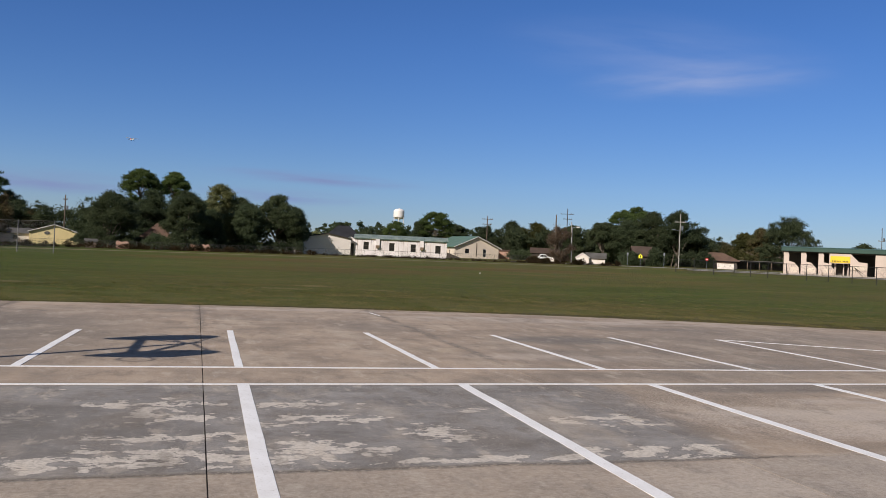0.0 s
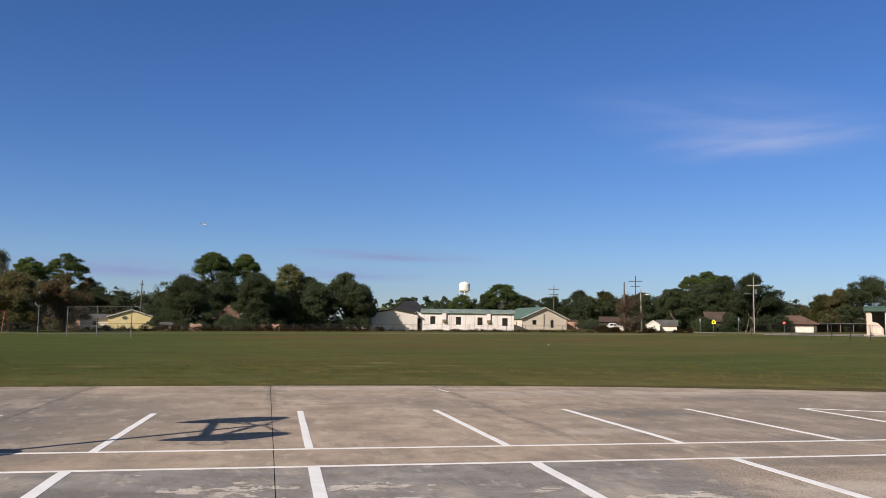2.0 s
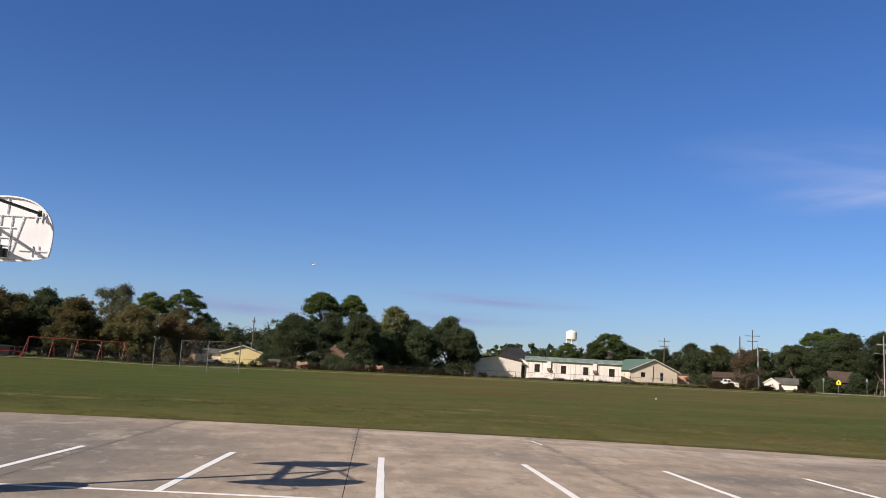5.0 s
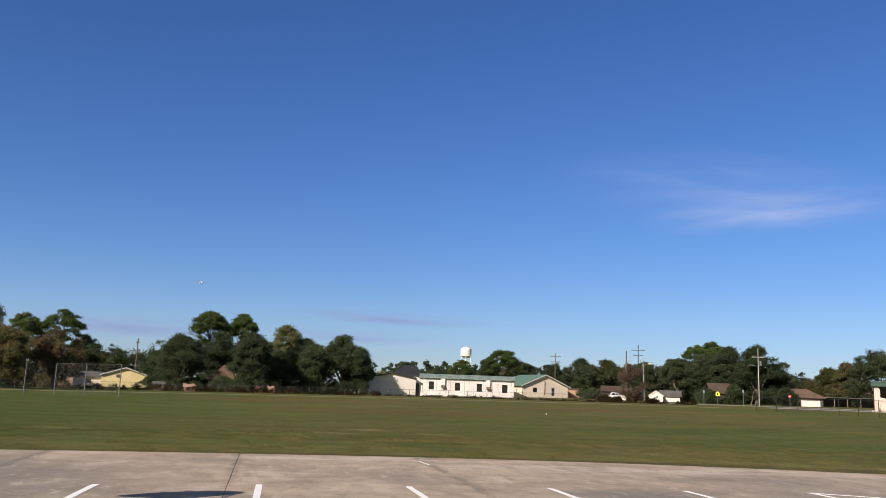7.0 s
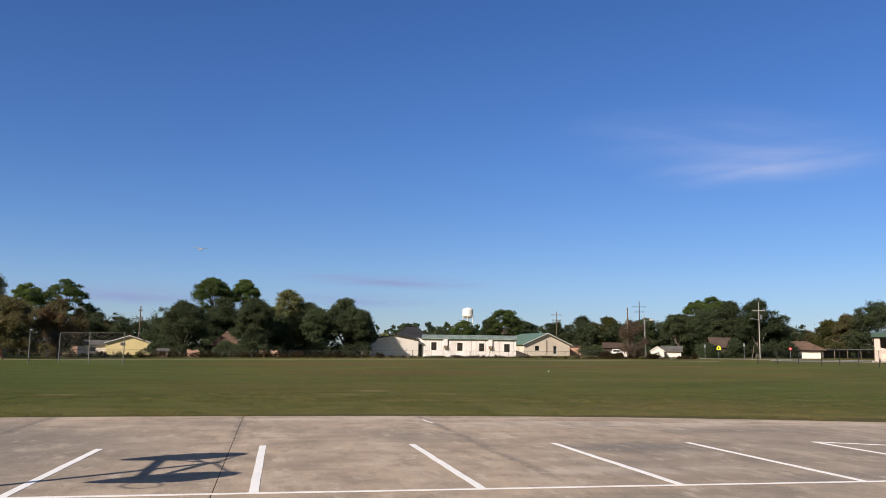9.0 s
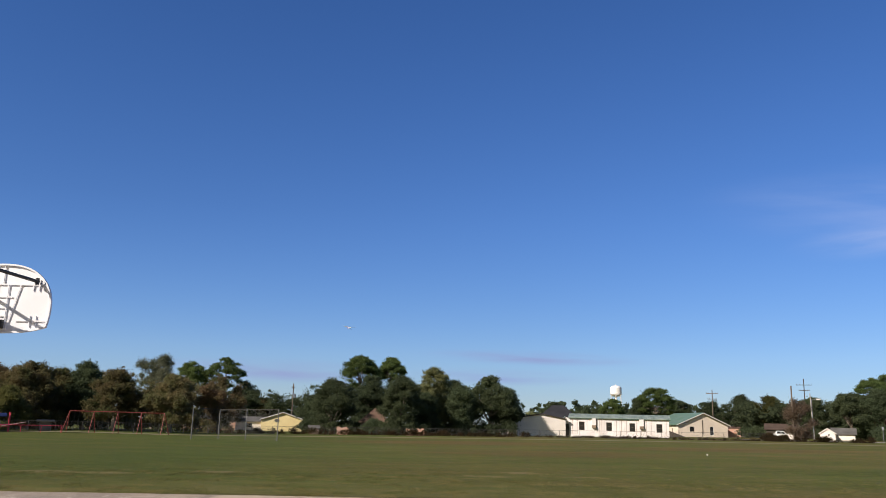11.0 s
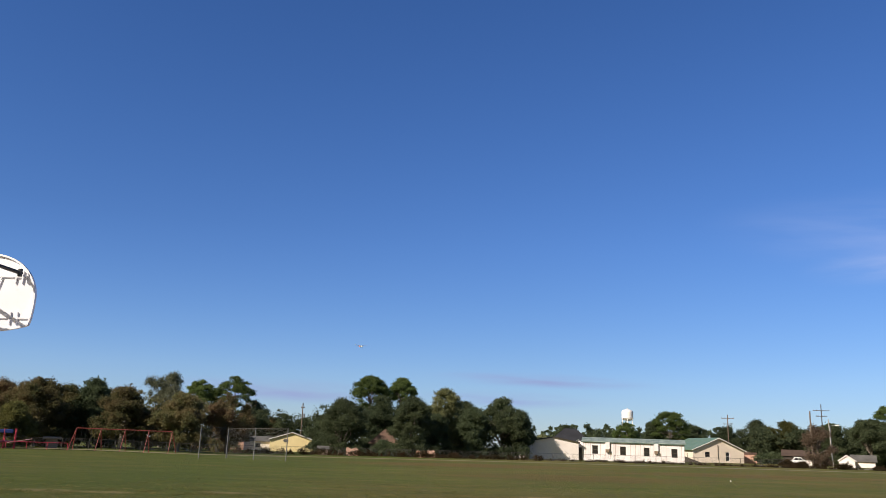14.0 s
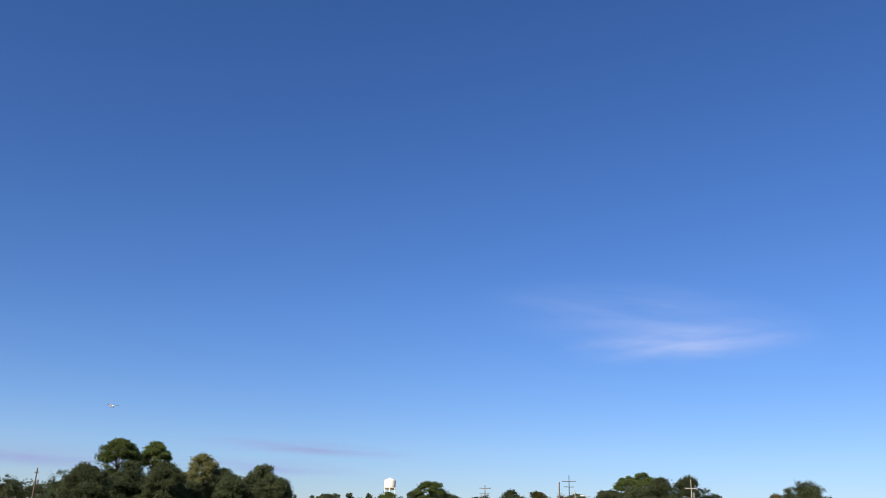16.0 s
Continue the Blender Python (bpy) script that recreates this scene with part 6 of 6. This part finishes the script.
def street_sign(bearing, away, H, kind, label):
    x, y, z = spot(bearing, away)
    root = thing("road_sign", x, y, z, -bearing, label, "road sign", "road signs along the street")
    part("post", rod(B(), (0, 0, -0.3), (0, 0, H), 0.04, seg=8), M_GALV, root)
    if kind == "school":
        s = 0.32
        out = [(-s, H - 0.42), (s, H - 0.42), (s, H), (0, H + 0.32), (-s, H)]
        face = part("panel", plate(B(), out, -0.08, -0.05), M_SIGNY, root)
        part("symbol", box(B(), 0, -0.085, H - 0.3, 0.2, 0.008, 0.36), M_BLACK, face)
    elif kind == "stop":
        out = [(0.27 * math.cos(math.pi / 8 + k * math.pi / 4), H - 0.2 + 0.27 * math.sin(math.pi / 8 + k * math.pi / 4)) for k in range(8)]
        face = part("panel", plate(B(), out, -0.08, -0.05), M_SIGNR, root)
        part("legend_bar", box(B(), 0, -0.086, H - 0.24, 0.32, 0.008, 0.09), M_WHITE, face)
    else:
        part("panel", box(B(), 0, -0.06, H - 0.5, 0.26, 0.02, 0.5), M_GALV, root)
    return root


street_sign(29.95, 145, 1.85, "school", "fluorescent yellow school crossing sign")
street_sign(29.1, 146, 2.3, "back", "grey back of a road sign")
street_sign(31.5, 146, 2.5, "back", "narrow grey road sign")
street_sign(34.25, 150, 1.85, "stop", "red octagonal stop sign on a steel post")

prop = thing("leaning_post", *spot(31.95, 147.0), -32, "leaning brown wooden post beside the street", "post")
part("shaft", rod(B(), (0, 0, -0.3), (0.45, 0, 2.3), 0.07, 0.06, 9), M_WOOD, prop)
part("foot_stake", rod(B(), (-0.12, 0, -0.3), (-0.1, 0, 0.5), 0.05, 0.04, 8), M_WOOD, prop)

tank = thing("water_tower", *spot(13.3, 600.0), 0, "white water tower tank on steel legs", "water tower")
bm = B()
prof = [(0.2, 22.2), (2.6, 22.6), (3.7, 23.6), (3.95, 24.6), (3.95, 28.2), (3.8, 28.8), (2.9, 29.6), (1.3, 30.1), (0.2, 30.2)]
rings = [[bm.verts.new((r * math.cos(2 * math.pi * k / 28), r * math.sin(2 * math.pi * k / 28), z)) for k in range(28)] for r, z in prof]
for lo, hi in zip(rings, rings[1:]):
    for k in range(28):
        bm.faces.new((lo[k], lo[(k + 1) % 28], hi[(k + 1) % 28], hi[k]))
bm.faces.new(rings[0][::-1])
bm.faces.new(rings[-1])
bowl = part("tank", bm, M_TANK, tank)
part("vent", rod(B(), (0, 0, 30.1), (0, 0, 30.8), 0.3, seg=10), M_TANK, bowl)
bm = B()
for k in range(28):
    a, b = 2 * math.pi * k / 28, 2 * math.pi * (k + 1) / 28
    rod(bm, (4.2 * math.cos(a), 4.2 * math.sin(a), 23.9), (4.2 * math.cos(b), 4.2 * math.sin(b), 23.9), 0.16, seg=5)
part("balcony_ring", bm, M_TANK, tank)
part("riser", rod(B(), (0, 0, -1), (0, 0, 22.4), 0.6, seg=12), M_TANK, tank)
for k in range(6):
    a = 2 * math.pi * k / 6 + 0.3
    part("leg", rod(B(), (3.7 * math.cos(a), 3.7 * math.sin(a), 24.2), (5.2 * math.cos(a), 5.2 * math.sin(a), -1), 0.26, seg=8), M_TANK, tank)

# pickup parked by the brown-roofed house
car = thing("pickup_truck", *spot(23.45, 168.0), -23 + 4, "white pickup truck parked beside the low dark house", "car")
bm = plate(B(), [(-2.6, 0.45), (2.6, 0.45), (2.6, 0.98), (2.45, 1.08), (0.95, 1.12), (0.45, 1.72), (-0.85, 1.78), (-1.2, 1.06), (-2.55, 1.0)], -0.85, 0.85)
bmesh.ops.bevel(bm, geom=bm.edges[:], offset=0.06, segments=1, affect="EDGES")
part("body", bm, M_CARWHITE, car)
part("side_window", plate(B(), [(-0.98, 1.14), (-0.12, 1.14), (-0.12, 1.62), (-0.78, 1.64)], -0.885, -0.845), M_PANE, car)
part("side_window", plate(B(), [(0.0, 1.14), (0.80, 1.14), (0.40, 1.60), (0.0, 1.62)], -0.885, -0.845), M_PANE, car)
part("sill_trim", box(B(), 0.0, -0.87, 0.40, 4.9, 0.05, 0.16), M_TYRE, car)
part("bumper", box(B(), 2.62, 0, 0.42, 0.12, 1.6, 0.24, bevel=0.03), M_GALV, car)
part("bumper", box(B(), -2.64, 0, 0.42, 0.12, 1.6, 0.24, bevel=0.03), M_GALV, car)
for x in (-1.65, 1.6):
    for s in (-1, 1):
        wheel = part("wheel", rod(B(), (x, s * 0.7, 0.36), (x, s * 0.9, 0.36), 0.37, seg=18), M_TYRE, car)
        part("hub", rod(B(), (x, s * 0.89, 0.36), (x, s * 0.92, 0.36), 0.2, seg=12), M_GALV, wheel)
stretch(car, 0.86, 0.82)
bin_ = thing("white_bin", *spot(24.0, 150.0), -24, "white utility box beside the road", "utility box")
part("case", box(B(), 0, 0, -0.1, 0.8, 0.6, 1.1, bevel=0.03), M_WHITE, bin_)
part("cap", box(B(), 0, 0, 1.0, 0.86, 0.66, 0.06), M_WHITE, bin_)


# ---- road and track beyond the field ----
def strip(name, label, b0, b1, r0, r1, width, mat, category, lift=0.03, n=40):
    v, f = [], []
    for k in range(n + 1):
        q = k / n
        b, r = b0 + (b1 - b0) * q, r0 + (r1 - r0) * q
        for dr in (0, width):
            x, y, z = spot(b, r + dr)
            v.append((x, y, z + lift))
        if k:
            f.append((2 * k - 2, 2 * k, 2 * k + 1, 2 * k - 1))
    return tagged(raw(name, v, f, mat), label, category, kind="structure")


strip("road", "pale worn street beyond the field", 21, 60, 142, 118, 7.0, M_ROAD, "road")
strip("driveway", "worn grey driveway in front of the school canopy", 33, 60, 121, 96, 8.0, M_ROAD, "driveway", 0.04)
strip("track", "dry worn earth track along the far grass", -30, 30, 103, 110, 5.0, M_DIRT, "track")

weeds("weeds", "dry brown weeds along the far fence", -13.0, 8.0, 127.0, 1.15, 9000, 0.11, L_WEED, 11)
weeds("weeds", "dry brown weeds beside the parked pickup", 22.4, 25.0, 162.0, 1.25, 7000, 0.11, L_WEED, 14)
weeds("weeds", "dry brown weeds along the cabin fence", 8.0, 23.5, 131.5, 0.5, 7000, 0.09, L_WEED, 12)
weeds("weeds", "dark weeds round the foot of the poles", 22.5, 28.5, 132.5, 0.95, 4500, 0.11, L_WEED, 13)

# ---- model aeroplane in the air ----
px_, py_, pz_ = spot(-4.6, 92.0)
plane = thing("model_airplane", px_, py_, 12.2, 25, "white foam model aeroplane with red and navy trim, in flight", "model airplane")
bm = B()
prof = [(-0.42, 0.012), (-0.38, 0.045), (-0.2, 0.062), (0.02, 0.06), (0.25, 0.035), (0.55, 0.016)]
rings = [[bm.verts.new((r * math.cos(2 * math.pi * k / 12), yy, 1.15 * r * math.sin(2 * math.pi * k / 12))) for k in range(12)] for yy, r in prof]
for lo, hi in zip(rings, rings[1:]):
    for k in range(12):
        bm.faces.new((lo[k], lo[(k + 1) % 12], hi[(k + 1) % 12], hi[k]))
bm.faces.new(rings[0])
bm.faces.new(rings[-1][::-1])
part("fuselage", bm, M_FOAMW, plane)
for s in (-1, 1):
    wing = part("wing", slab_of(B(), ((0, -0.17, 0.09), (s * 0.70, -0.13, 0.14), (s * 0.70, 0.01, 0.14), (0, 0.05, 0.09)), 0.022), M_FOAMW, plane)
    part("trim_stripe", slab_of(B(), ((s * 0.08, -0.10, 0.1), (s * 0.66, -0.08, 0.142), (s * 0.66, -0.05, 0.142), (s * 0.08, -0.06, 0.1)), 0.004), M_FOAMR if s > 0 else M_FOAMB, wing)
part("tailplane", slab_of(B(), ((-0.24, 0.46, 0.02), (0.24, 0.46, 0.02), (0.2, 0.58, 0.02), (-0.2, 0.58, 0.02)), 0.01), M_FOAMW, plane)
fin = slab_of(B(), ((-0.006, 0.42, 0.20), (0.006, 0.42, 0.20), (0.006, 0.58, 0.20), (-0.006, 0.58, 0.20)), 0.18)
part("fin", fin, M_FOAMR, plane)
part("propeller", box(B(), 0, -0.43, -0.10, 0.02, 0.006, 0.2), M_BLACK, plane)
for s in (-1, 1):
    bm = rod(B(), (s * 0.04, -0.12, -0.04), (s * 0.13, -0.13, -0.16), 0.005, seg=5)
    rod(bm, (s * 0.12, -0.13, -0.16), (s * 0.15, -0.13, -0.16), 0.035, seg=12)
    part("wheel", bm, M_BLACK, plane)

# white ball far out on the grass
gx, gy, gz = spot(19.0, 60.5)
ball = thing("white_ball", gx, gy, gz, 0, "small white ball lying on the grass", "ball")
bm = B()
bmesh.ops.create_icosphere(bm, subdivisions=2, radius=0.05, matrix=Matrix.Translation((0, 0, 0.055)))
part("cover", bm, M_WHITE, ball)

# crumpled white litter where the concrete meets the grass
cup = thing("litter", 3.75, lot_edge(3.75) - 0.06, 0.0, 20, "crumpled tan paper litter at the edge of the concrete", "litter")
bm = B()
bmesh.ops.create_icosphere(bm, subdivisions=2, radius=0.022, matrix=Matrix.Translation((0, 0, 0.015)))
for v in bm.verts:
    v.co += Vector((noise.noise(v.co * 25), noise.noise(v.co * 25 + Vector((3, 1, 2))), 0.6 * noise.noise(v.co * 25 + Vector((9, 4, 1))))) * 0.014
    v.co.z = max(0.0, v.co.z)
part("paper", bm, M_TAN, cup)


# ---- concrete lot: slabs with open joints, and painted lines ----
lot = new("pavement")
tagged(lot, "stained concrete parking lot with worn white stall lines", "parking lot", kind="structure")
JX = [-1.0 + 4.43 * k for k in range(-9, 12)]
JY = [-22.0, -13.0, -3.7, 5.66]
GAP = 0.0055
for x0, x1 in zip(JX, JX[1:]):
    for y0, y1 in zip(JY, JY[1:] + [None]):
        bm = B()
        n = 8 if y1 is None else 1
        far = [lot_edge(x0 + (x1 - x0) * k / n) + 0.03 if y1 is None else y1 - GAP for k in range(n + 1)]
        ring = [(x0 + GAP + (x1 - x0 - 2 * GAP) * k / n, y0 + GAP) for k in range(n + 1)]
        for x, sign, end, back in ((x1, -1, far[-1], False), (x0, 1, far[0], True)):
            m = max(2, int((end - y0) / 0.45))
            run = [(x + sign * (GAP + 0.004 * noise.noise((x * 3.1 + sign, (y0 + (end - y0) * k / m) * 2.3, 0))), y0 + (end - y0) * k / m) for k in range(1, m)]
            if back:
                ring += [(x0 + GAP + (x1 - x0 - 2 * GAP) * k / n, far[k]) for k in range(n, -1, -1)] + run[::-1]
            else:
                ring += run
        top = [bm.verts.new((x, y, 0)) for x, y in ring]
        foot = [bm.verts.new((x, y, -0.1)) for x, y in ring]
        bm.faces.new(top)
        for k in range(len(ring)):
            j = (k + 1) % len(ring)
            bm.faces.new((foot[k], foot[j], top[j], top[k]))
        part("slab", bm, M_CONC, lot)
bm = box(B(), (JX[0] + JX[-1]) / 2, -2.0, -0.066, JX[-1] - JX[0] - 0.5, 40.0, 0.055)
part("joint_filler", bm, M_JOINT, lot)


def stripe(x0, y0, x1, y1, w):
    """A painted line with slightly uneven edges, a few millimetres thick."""
    bm = B()
    a, b = Vector((x0, y0)), Vector((x1, y1))
    run = (b - a)
    side = Vector((-run.y, run.x)).normalized() * w / 2
    n = max(2, int(run.length / 0.35))
    L, R = [], []
    for k in range(n + 1):
        p = a + run * k / n
        q = Vector((noise.noise((p.x * 1.7, p.y * 1.7, 0)), noise.noise((p.x * 1.7, p.y * 1.7, 5)))) * 0.012
        L.append(bm.verts.new((*(p + side * 1.0 + q), 0.004)))
        R.append(bm.verts.new((*(p - side * 1.0 + q), 0.004)))
    low = [bm.verts.new((v.co.x, v.co.y, 0.0005)) for v in L + R[::-1]]
    for k in range(n):
        bm.faces.new((L[k], R[k], R[k + 1], L[k + 1]))
    ring = L + R[::-1]
    for k in range(len(ring)):
        j = (k + 1) % len(ring)
        bm.faces.new((low[k], low[j], ring[j], ring[k]))
    part("painted_line", bm, M_LINE, lot)


S = 2.743
stripe(-25, 11.0, 24, 11.0, 0.085)
stripe(-25, 9.62, 24, 9.60, 0.085)
far_ends = {-1: (-5.68, 15.5, -5.83), 0: (-3.12, 15.65, -3.28), 1: (-0.46, 15.95, -0.52), 2: (2.22, 16.0, 2.27), 3: (4.95, 16.0, 4.98), 4: (7.68, 15.9, 7.73), 5: (10.4, 15.86, 10.45)}
for k in range(-7, 9):
    if k <= 5:
        xt, yt, xb = far_ends.get(k, (-5.72 + S * (k + 1), 15.4, -5.85 + S * (k + 1)))
        stripe(xb, 11.05, xt, yt, 0.115)
    stripe(-0.54 + S * (k - 1), 9.57, -0.63 + S * (k - 1), 3.9, 0.14)
stripe(10.40, 15.86, 22.0, 8.9, 0.10)
stripe(3.40, 21.4, 3.48, 20.4, 0.05)

# ---- fringe of grass along the concrete ----
def tufts(label, count, seed, reach, cut, tallest, mat):
    """Clumps of short blades scattered over the grass, thickest against the concrete."""
    rng = np.random.default_rng(seed)
    x = rng.uniform(-24, 34, count)
    off = rng.exponential(reach, count)
    y = np.array([lot_edge(q) for q in x]) + off - 0.02
    clump = np.array([noise.noise((q * 0.8, r * 0.5, seed)) + 0.8 * noise.noise((q * 2.4, r * 1.2, seed + 4)) for q, r in zip(x, y)])
    keep = clump + rng.uniform(-0.2, 0.2, count) > cut
    x, y, clump, off = x[keep], y[keep], clump[keep], off[keep]
    tall = rng.uniform(0.3, 1.0, len(x)) * tallest * (0.6 + 0.8 * np.clip(clump, 0.0, 1.0)) * (0.5 + 0.5 * np.exp(-off / 8.0))
    x, y, tall = (np.repeat(q, 6) for q in (x, y, tall))
    n = len(x)
    x, y = x + rng.normal(0, 0.055, n), y + rng.normal(0, 0.055, n)
    z = np.array([level(q, r) for q, r in zip(x, y)])
    h = tall * rng.uniform(0.4, 1.1, n)
    ang, wide = rng.uniform(0, 6.28, n), rng.uniform(0.006, 0.015, n)
    lean = rng.normal(0, 0.035, (n, 2))
    foot = np.stack([np.cos(ang) * wide, np.sin(ang) * wide], 1)
    a = np.stack([x - foot[:, 0], y - foot[:, 1], z - 0.01], 1)
    b = np.stack([x + foot[:, 0], y + foot[:, 1], z - 0.01], 1)
    c = np.stack([x + lean[:, 0], y + lean[:, 1], z + h], 1)
    tagged(raw("grass", np.stack([a, b, c], 1).reshape(-1, 3), np.arange(3 * n).reshape(-1, 3), mat), label, "grass", kind="stuff")


tufts("short uneven green grass tufts beside the concrete", 62000, 77, 7.5, 0.0, 0.09, L_TURF)
tufts("short yellowed grass tufts beside the concrete", 44000, 41, 4.5, 0.05, 0.085, L_STRAW)
